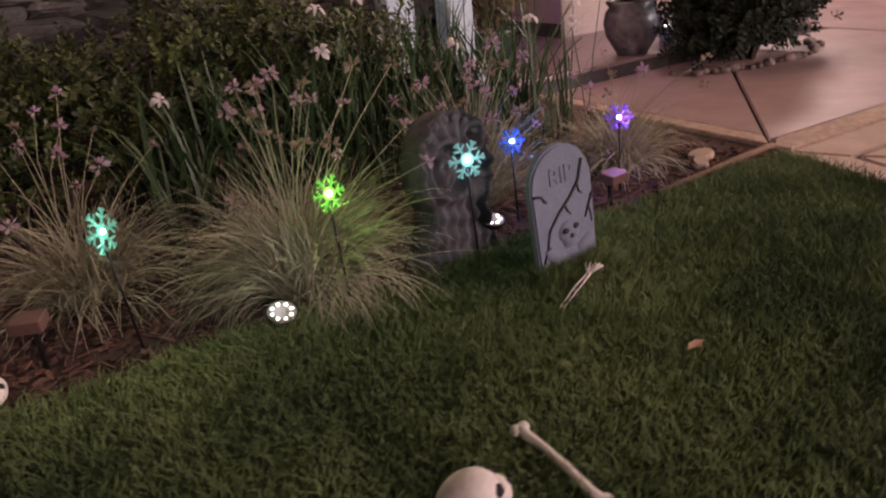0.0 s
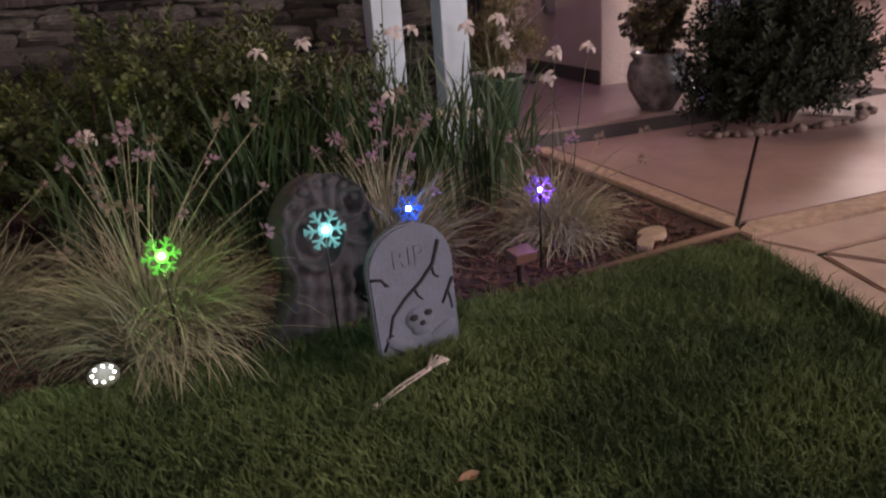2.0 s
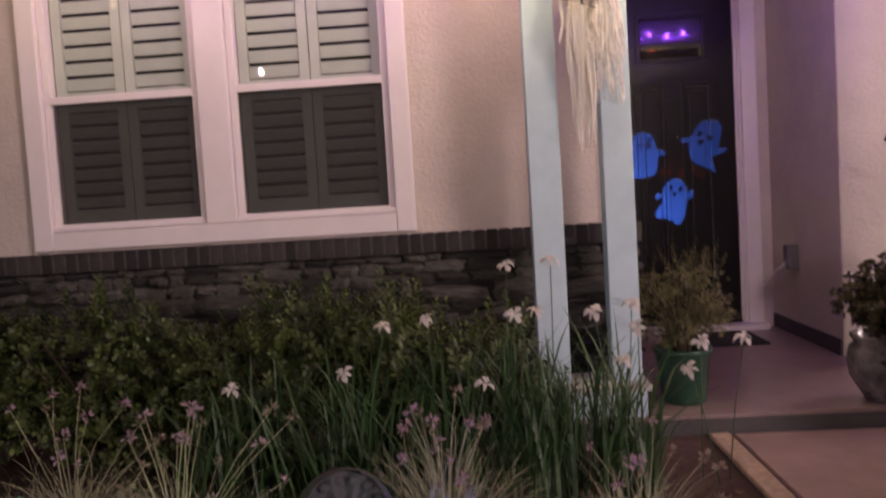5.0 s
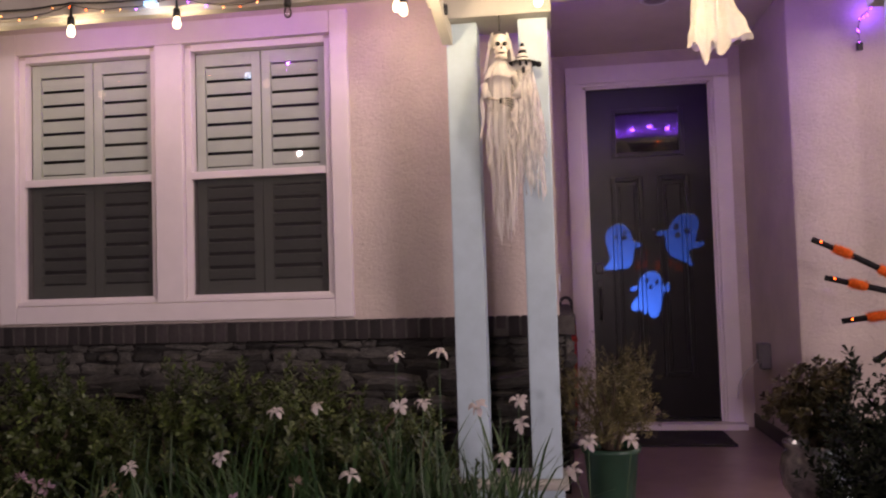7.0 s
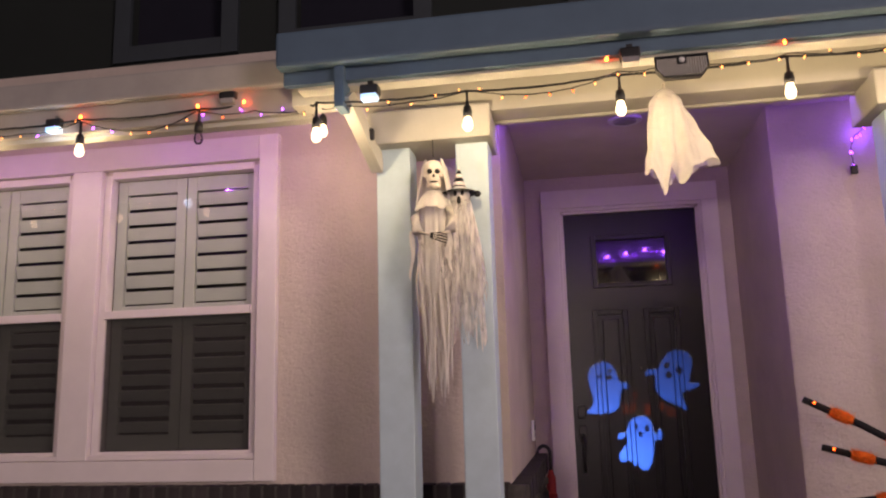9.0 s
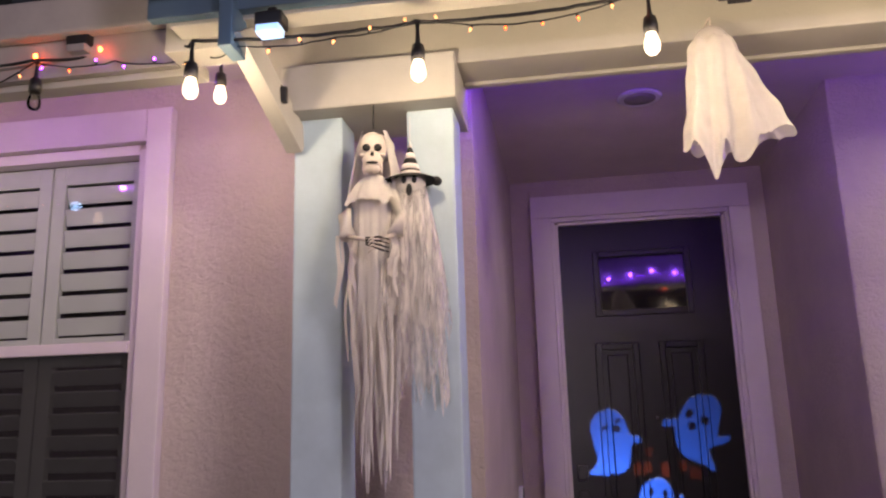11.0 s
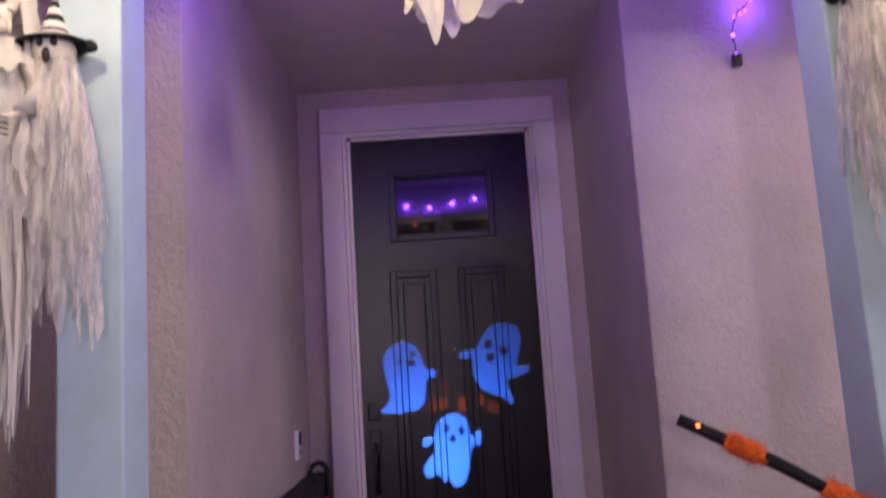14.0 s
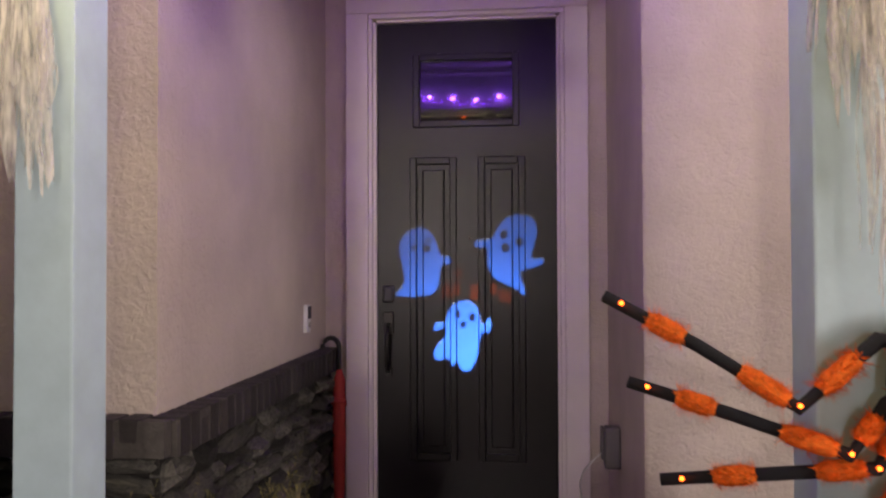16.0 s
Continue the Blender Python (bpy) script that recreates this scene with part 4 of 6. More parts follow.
bp = tagged(empty("glazed_planter", (0.470, -2.20, 0.105)), "dark glazed ceramic planter with mottled pattern", "planter")
s = Soup()
s.lathe((0, 0, 0), [(0.095, 0.0), (0.10, 0.01), (0.165, 0.12), (0.178, 0.20), (0.165, 0.265), (0.140, 0.295), (0.160, 0.320), (0.158, 0.335), (0.130, 0.330), (0.125, 0.29)], 36)
s.make("pot", BLUEPOT, bp)
s = Soup(); s.lathe((0, 0, 0), [(0.128, 0.29), (0.08, 0.302), (0.02, 0.304)], 20); s.make("potting_soil", SOIL, bp)
shrub("jade_plant", (0.475, -2.20, 0.405), (0.225, 0.20, 0.185), 2600, 0.040, LEAFJ, 77, "thick-leaved jade plant in a glazed planter", "", 15, 0.05, 22, 0, 0.36)

# stones at the shrub's foot and by the grass
bm = bmesh.new()
bmesh.ops.create_icosphere(bm, subdivisions=2, radius=1)
for v in bm.verts:
    v.co *= 1 + 0.16 * noise.noise(v.co * 1.7)
pebble = bpy.data.meshes.new("pebble")
bm.to_mesh(pebble)
bm.free()
pebble.materials.append(PEBBLE)
for i in range(26):
    a = math.pi * (1.02 + 0.96 * i / 25)
    ob = new("pebble", pebble)
    r = R.uniform(0.022, 0.045)
    ob.matrix_basis = Matrix.Translation((1.02 + 0.60 * math.cos(a) + R.uniform(-0.03, 0.03), -2.62 + 0.30 * math.sin(a) + R.uniform(-0.03, 0.03), 0.018 + r * 0.45)) @ Matrix.Rotation(R.uniform(0, 6), 4, "Z") @ Matrix.Diagonal((r, r * 0.8, r * 0.62, 1))
    tagged(ob, "small rounded brown edging stone by the shrub", "stone", "edging stones")


def flat_rock(x, y, rx, ry, turn, label):
    s = Soup()
    pts = [(rx * (1 + 0.12 * math.sin(3 * a + turn)) * math.cos(a), ry * (1 + 0.1 * math.cos(2 * a)) * math.sin(a)) for a in [6.283 * k / 14 for k in range(14)]]
    v = [(p[0] * k, p[1] * k, z) for k, z in ((0.96, 0.0), (1.0, 0.014), (0.93, 0.030)) for p in pts]
    f = [(i * 14 + k, i * 14 + (k + 1) % 14, (i + 1) * 14 + (k + 1) % 14, (i + 1) * 14 + k) for i in range(2) for k in range(14)] + [tuple(28 + k for k in range(14))]
    s.add(v, f)
    ob = s.make("flat_stone", ROCK, None, "", False)
    ob.matrix_basis = pose(x, y, 0.006, 2, -2, turn * 40)
    return tagged(ob, label, "stone")


flat_rock(-0.735, -3.885, 0.062, 0.048, 0.3, "pale round flat stone lying on the mulch")
flat_rock(-0.815, -3.955, 0.060, 0.032, 1.2, "pale angular flat stone lying at the bed edge")
s = Soup()
s.add([(-0.024, 0.0, 0.020), (-0.012, -0.011, 0.026), (0.006, -0.013, 0.022), (0.024, -0.002, 0.028), (0.010, 0.010, 0.030), (-0.010, 0.011, 0.026), (0.0, 0.0, 0.018)], [(0, 1, 6), (1, 2, 6), (2, 3, 6), (3, 4, 6), (4, 5, 6), (5, 0, 6)])
lf = s.make("fallen_leaf", mat("dry_leaf", (0.42, 0.26, 0.16), 0.8, 0.2, 30), None, "", False)
lf.location = (-1.90, -4.94, 0.02)
tagged(lf, "dry tan fallen leaf on the lawn", "leaf")

# thin edging between lawn and bed
s = Soup()
s.tube([(-1.15, -4.08, 0.018), (-0.9, -4.05, 0.02), (-0.65, -4.03, 0.03), (-0.47, -4.015, 0.03)], 0.012, 6)
structure(s.make("lawn_edging", mat("edging_wood", (0.20, 0.12, 0.08), 0.9, 0.2)), "thin brown edging strip between lawn and bed", "edging")


# ---- garden lights ----
def snowflake(place, colour, size, face, seed, watts):
    """A flat snowflake lamp on a stake, its small light in front of the middle."""
    rr = random.Random(seed)
    root = tagged(empty("snowflake_light", place), "glowing acrylic snowflake stake light in the bed", "garden light", "snowflake lights")
    root.rotation_euler = (radians(-6), 0, radians(face))
    x, y, z = place
    s = Soup()
    s.tube([(0, 0.006, 0), (0, 0.010, -z)], 0.004, 6)
    s.make("stake", METAL, root)
    acr = glow("lit_acrylic", colour, 0.16)
    acr.node_tree.nodes["Principled BSDF"].inputs["Base Color"].default_value = (*[0.10 * c for c in colour], 1)
    s = Soup()
    s.lathe((0, 0, 0), [(size * 0.36, -0.003), (size * 0.38, 0.0), (size * 0.36, 0.003)], 18)
    for k in range(6):
        a = 1.0472 * k
        c, d = math.cos(a), math.sin(a)
        for r0, r1, w, da in ((0.3, 1.0, 0.085, 0.0), (0.55, 0.82, 0.06, 0.42), (0.55, 0.82, 0.06, -0.42), (0.78, 1.0, 0.05, 0.16), (0.78, 1.0, 0.05, -0.16)):
            p = Vector((c, d, 0)) * size * r0
            q = Vector((math.cos(a + da), math.sin(a + da), 0)) * size * r1
            s.tube([p, q], size * w, 4)
    fl_ = s.make("snowflake", acr, root, "", False)
    fl_.rotation_euler = (radians(90), 0, 0)
    s = Soup()
    s.lathe((0, 0, 0), [(0.003, -0.010), (0.008, -0.007), (0.009, 0.0), (0.006, 0.006)], 14)
    hub = s.make("led_hub", glow("led_core", tuple(0.35 + 0.65 * v for v in colour), 22), root)
    hub.rotation_euler = (radians(90), 0, 0)
    lamp("garden_glow", (x + 0.01, y - 0.03, z), 0.65 * watts, colour, 0.012)
    return root


snowflake((-2.397, -4.094, 0.335), (0.30, 1.0, 0.16), 0.052, 15, 1, 0.85)
snowflake((-1.968, -4.122, 0.336), (0.35, 0.85, 0.85), 0.058, -5, 2, 0.45)
snowflake((-1.656, -3.900, 0.285), (0.05, 0.22, 1.0), 0.045, -20, 3, 0.8)
snowflake((-1.212, -3.937, 0.283), (0.35, 0.16, 1.0), 0.050, -45, 4, 0.9)
snowflake((-2.965, -3.950, 0.344), (0.22, 0.85, 0.62), 0.062, 50, 5, 0.45)


DISCLENS = mat("disc_lens", (0.28, 0.29, 0.25), 0.3, 0.1, 20)


def disc_light(place, tilt, turn, down=None):
    root = tagged(empty("disc_light", place), "round solar disc spotlight on a short spike", "garden light", "disc lights")
    root.rotation_euler = (radians(tilt), 0, radians(turn))
    s = Soup()
    s.lathe((0, 0, 0), [(0.036, -0.016), (0.044, -0.012), (0.046, 0.0), (0.043, 0.005), (0.038, 0.002)], 28)
    s.make("housing", METAL, root)
    s = Soup(); s.lathe((0, 0, 0), [(0.0405, 0.002), (0.0405, 0.0045), (0.02, 0.005)], 24); s.make("lens", DISCLENS, root)
    for k in range(8):
        a = 0.785 * k
        s = Soup(); s.ball((0.028 * math.cos(a), 0.028 * math.sin(a), 0.006), (0.0045, 0.0045, 0.0025), 0, 5, 8); s.make("led", glow("disc_led", (1.0, 1.0, 0.92), 4.5), root)
    foot = root.rotation_euler.to_matrix().inverted() @ Vector((0, 0, -down)) if down else Vector((0.004, 0, -0.075))
    s = Soup(); s.tube([(0, 0, -0.014), foot], [0.006, 0.003], 6); s.make("spike", BLACK, root)
    lamp("disc_glow", (Vector(place) + Vector((0.0, 0.03, 0.09))), 0.13, (0.92, 0.97, 1.0), 0.03)
    return root


disc_light((-2.595, -4.12, 0.048), 24, 0)
disc_light((-1.824, -4.00, 0.075), 14, 10)
disc_light((0.52, -2.47, 0.265), 48, -25, 0.262)


def path_light(x, y, h, turn, label):
    root = tagged(empty("path_light", (x, y, 0)), label, "garden light", "path lights")
    root.rotation_euler = (0, 0, radians(turn))
    boxed("post", (-0.006, 0.006, -0.006, 0.006, 0.0, h - 0.02), METAL, root, 0.002)
    bm = bmesh.new()
    box(bm, -0.042, 0.042, -0.032, 0.032, h - 0.02, h + 0.014, 0.004)
    bmesh.ops.transform(bm, matrix=Matrix.Rotation(radians(8), 4, "X"), verts=bm.verts)
    part("solar_cap", bm, WOODB, root)
    return root


path_light(-1.344, -4.03, 0.12, 10, "small copper-capped path light standing unlit in mulch")
path_light(-3.18, -3.93, 0.165, -25, "copper-capped path light standing unlit at the lawn edge")


# ---- graveyard decorations ----
def tombstone():
    root = tagged(empty("tombstone", (-1.80, -4.362, 0.0)), "small grey foam tombstone with painted black cracks", "tombstone")
    root.rotation_euler = (radians(-5), 0, radians(9))
    hw, h, th = 0.124, 0.385, 0.028
    out = [(-hw * 0.96, 0.0), (-hw, 0.27)]
    out += [(hw * math.cos(a), 0.27 + (h - 0.27) * math.sin(a)) for a in [math.pi * (1 - k / 14) for k in range(1, 14)]]
    out += [(hw, 0.27), (hw * 0.96, 0.0)]
    bm = bmesh.new()
    fr = [bm.verts.new((x, -th / 2, z)) for x, z in out]
    bk = [bm.verts.new((x, th / 2, z)) for x, z in out]
    bm.faces.new(fr)
    bm.faces.new(bk[::-1])
    k = len(out)
    for i in range(k):
        bm.faces.new((fr[i], bk[i], bk[(i + 1) % k], fr[(i + 1) % k]))
    bmesh.ops.recalc_face_normals(bm, faces=bm.faces)
    bmesh.ops.bevel(bm, geom=[e for e in bm.edges if abs(e.verts[0].co.y - e.verts[1].co.y) < 1e-5], offset=0.006, segments=2, affect="EDGES")
    part("slab", bm, TOMB, root)
    y = -th / 2 - 0.001

    def crack(pts, w):
        s = Soup()
        s.tube([(x, y, z) for x, z in pts], [w * (1 - 0.5 * i / len(pts)) for i in range(len(pts))], 6)
        s.make("crack", TOMBDARK, root)

    crack([(0.085, 0.325), (0.062, 0.265), (0.02, 0.225), (-0.03, 0.19), (-0.07, 0.15), (-0.085, 0.10), (-0.105, 0.065)], 0.006)
    crack([(0.058, 0.262), (0.062, 0.235), (0.075, 0.225)], 0.004)
    crack([(0.0, 0.212), (0.008, 0.19), (0.022, 0.176)], 0.004)
    crack([(-0.082, 0.105), (-0.068, 0.09), (-0.072, 0.07)], 0.004)
    crack([(-0.118, 0.262), (-0.092, 0.258), (-0.07, 0.235)], 0.0045)
    crack([(-0.088, 0.257), (-0.078, 0.235)], 0.0035)
    crack([(0.115, 0.215), (0.095, 0.18), (0.078, 0.15)], 0.005)
    crack([(0.097, 0.184), (0.104, 0.15), (0.106, 0.13)], 0.0035)
    cu = bpy.data.curves.new("letters", "FONT")
    cu.body, cu.size, cu.extrude, cu.align_x = "RIP", 0.072, 0.0018, "CENTER"
    tmp = bpy.data.objects.new("letters", cu)
    scene.collection.objects.link(tmp)
    bpy.context.view_layer.update()
    me = bpy.data.meshes.new_from_object(tmp)
    bpy.data.objects.remove(tmp)
    me.materials.clear()
    me.materials.append(TOMB)
    ob = new("lettering", me)
    ob.parent = root
    ob.matrix_basis = Matrix.Translation((-0.005, y - 0.0005, 0.275)) @ Matrix.Rotation(radians(90), 4, "X")
    # skull relief with wings of bone below
    s = Soup()
    s.ball((0.006, y + 0.002, 0.128), (0.044, 0.013, 0.034), 0, 8, 14)
    s.ball((0.006, y + 0.002, 0.100), (0.030, 0.011, 0.020), 0, 6, 12)
    s.ball((-0.052, y + 0.003, 0.070), (0.056, 0.012, 0.024), 0, 6, 12, Matrix.Rotation(0.55, 3, "Y"))
    s.ball((0.064, y + 0.003, 0.070), (0.056, 0.012, 0.024), 0, 6, 12, Matrix.Rotation(-0.55, 3, "Y"))
    s.ball((0.004, y + 0.003, 0.045), (0.060, 0.012, 0.036), 0, 6, 12)
    s.make("skull_relief", TOMB, root)
    for p, r in (((-0.014, y - 0.009, 0.136), (0.013, 0.005, 0.009)), ((0.028, y - 0.009, 0.141), (0.013, 0.005, 0.009)), ((0.008, y - 0.010, 0.117), (0.009, 0.004, 0.007))):
        s = Soup(); s.ball(p, r, 0, 6, 10); s.make("eye_hollow", TOMBDARK, root)
    return root


tombstone()


def carved_stone():
    """A headstone with a round carved head over a splayed foot, its relief cut into the face."""
    root = tagged(empty("carved_headstone", (-1.985, -4.02, 0.0)), "dark carved round headstone leaning in the grass", "tombstone")
    root.rotation_euler = (radians(-10), radians(10), radians(12))

    def half_width(z):
        head = 0.160 * math.sqrt(max(0.0, 1 - ((z - 0.285) / 0.178) ** 2))
        foot = 0.105 + 0.075 * max(0.0, 1 - z / 0.22) ** 1.5 if z < 0.26 else 0.0
        return max(head, foot)

    def ring(x, z, cx, cz, rad, wide):
        return math.exp(-((math.hypot(x - cx, (z - cz) / 1.12) - rad) / wide) ** 2)

    def relief(x, z, edge):
        h = 0.012 * ring(x, z, -0.035, 0.275, 0.080, 0.012) + 0.014 * ring(x, z, 0.072, 0.375, 0.036, 0.010)
        h += 0.010 * math.exp(-((edge - 0.90) / 0.06) ** 2) + 0.011 * math.exp(-(math.hypot(x + 0.035, (z - 0.272) / 1.3) / 0.036) ** 2)
        h -= 0.012 * ring(x, z, -0.035, 0.275, 0.056, 0.012) + 0.014 * math.exp(-(math.hypot(x - 0.072, z - 0.375) / 0.020) ** 2)
        h -= 0.008 * math.exp(-(math.hypot(x + 0.052, z - 0.285) / 0.011) ** 2) + 0.008 * math.exp(-(math.hypot(x + 0.018, z - 0.285) / 0.011) ** 2) + 0.007 * math.exp(-(math.hypot(x + 0.035, z - 0.245) / 0.012) ** 2)
        if z < 0.24:
            h += 0.006 * math.sin(70 * (x + 0.7 * z)) * math.sin(70 * (x - 0.7 * z)) * min(1, (0.24 - z) * 12)
        elif math.hypot(x + 0.035, z - 0.275) > 0.1:
            h += 0.005 * math.sin(14 * math.atan2(z - 0.285, x))
        return 2.2 * h + 0.008 * noise.noise(Vector((x * 22, z * 22, 3.0)))

    rows, cols = 64, 44
    v, f = [], []
    for j in range(rows + 1):
        z = -0.03 + 0.490 * j / rows
        w = max(half_width(z), 0.004)
        for i in range(cols + 1):
            u = -1 + 2 * i / cols
            rim = 1 - max(0.0, (abs(u) - 0.9) / 0.1) ** 2
            v.append((w * u, -0.012 - 0.026 * rim - relief(w * u, z, abs(u)) * rim, z))
    for j in range(rows):
        for i in range(cols):
            a = j * (cols + 1) + i
            f.append((a, a + 1, a + cols + 2, a + cols + 1))
    base = len(v)
    for j in range(rows + 1):
        z = -0.03 + 0.490 * j / rows
        w = max(half_width(z), 0.004)
        v += [(-w, 0.035, z), (w, 0.035, z)]
    for j in range(rows):
        a, b, n = base + 2 * j, base + 2 * j + 2, cols + 1
        f += [(a, j * n, (j + 1) * n, b), (j * n + cols, a + 1, b + 1, (j + 1) * n + cols), (a + 1, a, b, b + 1)]
    f.append((base + 2 * rows, rows * (cols + 1), rows * (cols + 1) + cols, base + 2 * rows + 1))
    s = Soup()
    s.add(v, f)
    s.make("carved_slab", CARVED, root, "", True)
    for k in range(7):
        a = 0.5 + 0.33 * k
        s = Soup(); s.ball((0.135 * math.cos(a), -0.040, 0.285 + 0.150 * math.sin(a)), (0.019, 0.012, 0.015), 0, 6, 10); s.make("carved_knob", CARVED, root)
    return root


carved_stone()


def bone_arm():
    s = Soup()
    a, b = Vector((-1.985, -4.565, 0.022)), Vector((-1.815, -4.47, 0.035))
    d = (b - a).normalized()
    n = Vector((-d.y, d.x, 0))
    for o in (-0.0045, 0.0045):
        s.tube([a + n * o, (a + b) / 2 + n * o * 1.6 + Vector((0, 0, 0.004)), b + n * o], [0.0036, 0.0024, 0.0036], 7)
    s.ball(a, (0.010, 0.009, 0.008)); s.ball(b, (0.009, 0.008, 0.007)); s.ball((a + b) / 2, (0.007, 0.006, 0.006))
    for k in range(5):
        ang = -0.55 + 0.27 * k
        e = (d * math.cos(ang) + n * math.sin(ang))
        s.tube([b, b + e * 0.03 + Vector((0, 0, 0.006)), b + e * 0.052 + Vector((0, 0, 0.008)), b + e * (0.066 if k else 0.05) + Vector((0, 0, -0.004))], [0.0042, 0.0034, 0.0032, 0.002], 6)
    return tagged(s.make("skeleton_arm", BONE), "white plastic skeleton forearm reaching out of the lawn", "skeleton decoration")


bone_arm()


def long_bone():
    s = Soup()
    a, b = Vector((-2.386, -4.935, 0.030)), Vector((-2.40, -5.20, 0.030))
    s.tube([a, a.lerp(b, 0.12), a.lerp(b, 0.3) + Vector((0.006, 0, 0)), a.lerp(b, 0.6) + Vector((0.006, 0, 0)), a.lerp(b, 0.88), b], [0.013, 0.011, 0.0085, 0.009, 0.012, 0.016], 10)
    for p, k in ((a, 1), (b, 1.15)):
        s.ball(p + Vector((0.009, 0, 0)), (0.013 * k, 0.014 * k, 0.012 * k)); s.ball(p - Vector((0.009, 0, 0)), (0.012 * k, 0.013 * k, 0.012 * k))
    return tagged(s.make("plastic_bone", BONE), "large white plastic bone lying on the lawn", "bone decoration")


long_bone()


def skull_on_lawn(place, size, turn):
    s = Soup()
    s.ball((0, 0, 0), (0.072, 0.088, 0.070), 0, 12, 18)
    s.ball((0, -0.06, -0.035), (0.045, 0.04, 0.04), 0, 8, 12)
    for sx in (-1, 1):
        s.ball((0.030 * sx, -0.072, -0.012), (0.018, 0.018, 0.016), 1, 6, 10)
    s.ball((0, -0.098, -0.038), (0.008, 0.010, 0.011), 1, 5, 8)
    ob = s.make("plastic_skull", [BONE, SOCKET])
    ob.matrix_basis = Matrix.Translation(place) @ Matrix.Rotation(radians(turn), 4, "Z") @ Matrix.Rotation(radians(-35), 4, "X") @ Matrix.Scale(size, 4)
    return tagged(ob, "white plastic skull lying on the lawn", "skull decoration")


skull_on_lawn((-2.595, -5.075, 0.052), 0.74, 75)
skull_on_lawn((-3.315, -4.03, 0.045), 0.6, 20)


# ---- string lights ----
def s14(place, lit):
    root = tagged(empty("string_bulb", place), "clear pendant bulb glowing warm under the eave" if lit else "clear pendant bulb, unlit, under the eave", "light bulb", "pendant bulbs")
    s = Soup()
    s.lathe((0, 0, 0), [(0.003, -0.024), (0.011, -0.0215), (0.018, -0.013), (0.0205, 0.000), (0.0185, 0.014), (0.0135, 0.029), (0.0125, 0.036)], 18)
    s.make("glass_bulb", BULBGLOW if lit else CLEAR, root)
    if lit:
        root.children[0].visible_shadow = False
    s = Soup()
    s.lathe((0, 0, 0), [(0.013, 0.034), (0.0185, 0.036), (0.0195, 0.056), (0.016, 0.078), (0.007, 0.085), (0.0045, 0.125), (0.007, 0.14)], 14)
    s.make("socket", BLACK, root)
    return root


for p in BULBS:
    s14(p, True)
s14(UNLIT, False)


def sagging(points, sag, seed, step=0.03):
    """Points along a wire that hangs slightly between its hooks."""
    rr = random.Random(seed)
    out = []
    for (a, b) in zip(points, points[1:]):
        a, b = Vector(a), Vector(b)
        n = max(2, int((b - a).length / step))
        for k in range(n):
            t = k / n
            out.append(a.lerp(b, t) + Vector((0, 0, -4 * sag * t * (1 - t) + rr.uniform(-0.002, 0.002))))
    out.append(Vector(points[-1]))
    return out


def wire(name, pts, radius, label):
    root = tagged(empty(name), label, "string lights")
    s = Soup()
    s.tube(pts, radius, 6)
    s.make("cable", WIRE, root)
    return root


main_hooks = [(x, y, z + 0.145) for x, y, z in BULBS if y < -2.5]
wire("bulb_cable", sagging([(-1.43, -2.66, 2.655), *main_hooks], 0.012, 1), 0.0048, "black cable of pendant bulbs along the porch eave")
left_hooks = [(-4.3, -2.495, 2.75)] + [(x, -2.495, 2.752) for x in (-3.78, -3.18, -2.60, -2.02)] + [(-1.62, -2.42, 2.80), (-1.505, -2.28, 2.814), (-1.42, -2.45, 2.77), (-1.31, -2.58, 2.68)]
wire("bulb_cable", sagging(left_hooks, 0.014, 2), 0.0048, "black cable of pendant bulbs over the windows")


def mini_string(pts, spacing, colours, seed, label, drop=0.018):
    root = wire("mini_lights", pts, 0.0022, label)
    rr = random.Random(seed)
    run, last = 0.0, pts[0]
    for p in pts:
        run += (Vector(p) - Vector(last)).length
        last = p
        if run < spacing:
            continue
        run = 0.0
        m = colours[rr.randrange(len(colours))]
        d = Vector((rr.uniform(-0.4, 0.4), rr.uniform(-0.6, 0.1), -1 if rr.random() < 0.75 else 1)).normalized()
        s = Soup()
        s.tube([Vector(p), Vector(p) + d * drop * 0.55], 0.0035, 6, 0)
        s.tube([Vector(p) + d * drop * 0.55, Vector(p) + d * drop * 0.9, Vector(p) + d * drop * 1.15], [0.003, 0.0028, 0.001], 6, 1)
        s.make("mini_light", [WIRE, m], root)
    return root


porch_pts = [(-1.28, -2.655, 2.64), (-1.0, -2.665, 2.63), (-0.78, -2.665, 2.655), (-0.45, -2.665, 2.615), (-0.18, -2.665, 2.675), (0.05, -2.66, 2.695), (0.3, -2.66, 2.67), (0.446, -2.66, 2.69), (0.75, -2.66, 2.675), (1.06, -2.66, 2.69), (1.68, -2.66, 2.68)]
mini_string(sagging(porch_pts, 0.012, 3), 0.075, [MINI_W, MINI_W, MINI_O], 4, "orange and warm mini lights along the porch eave")
left_pts = [(-4.3, -2.495, 2.74), (-3.78, -2.495, 2.745), (-3.5, -2.495, 2.70), (-3.18, -2.495, 2.745), (-2.9, -2.495, 2.71), (-2.60, -2.495, 2.745), (-2.3, -2.45, 2.69), (-2.02, -2.495, 2.745), (-1.75, -2.495, 2.72), (-1.46, -2.48, 2.715), (-1.33, -2.56, 2.69)]
mini_string(sagging(left_pts, 0.018, 5), 0.075, [MINI_W, MINI_O, MINI_W, MINI_P], 6, "orange, white and purple mini lights over the windows")
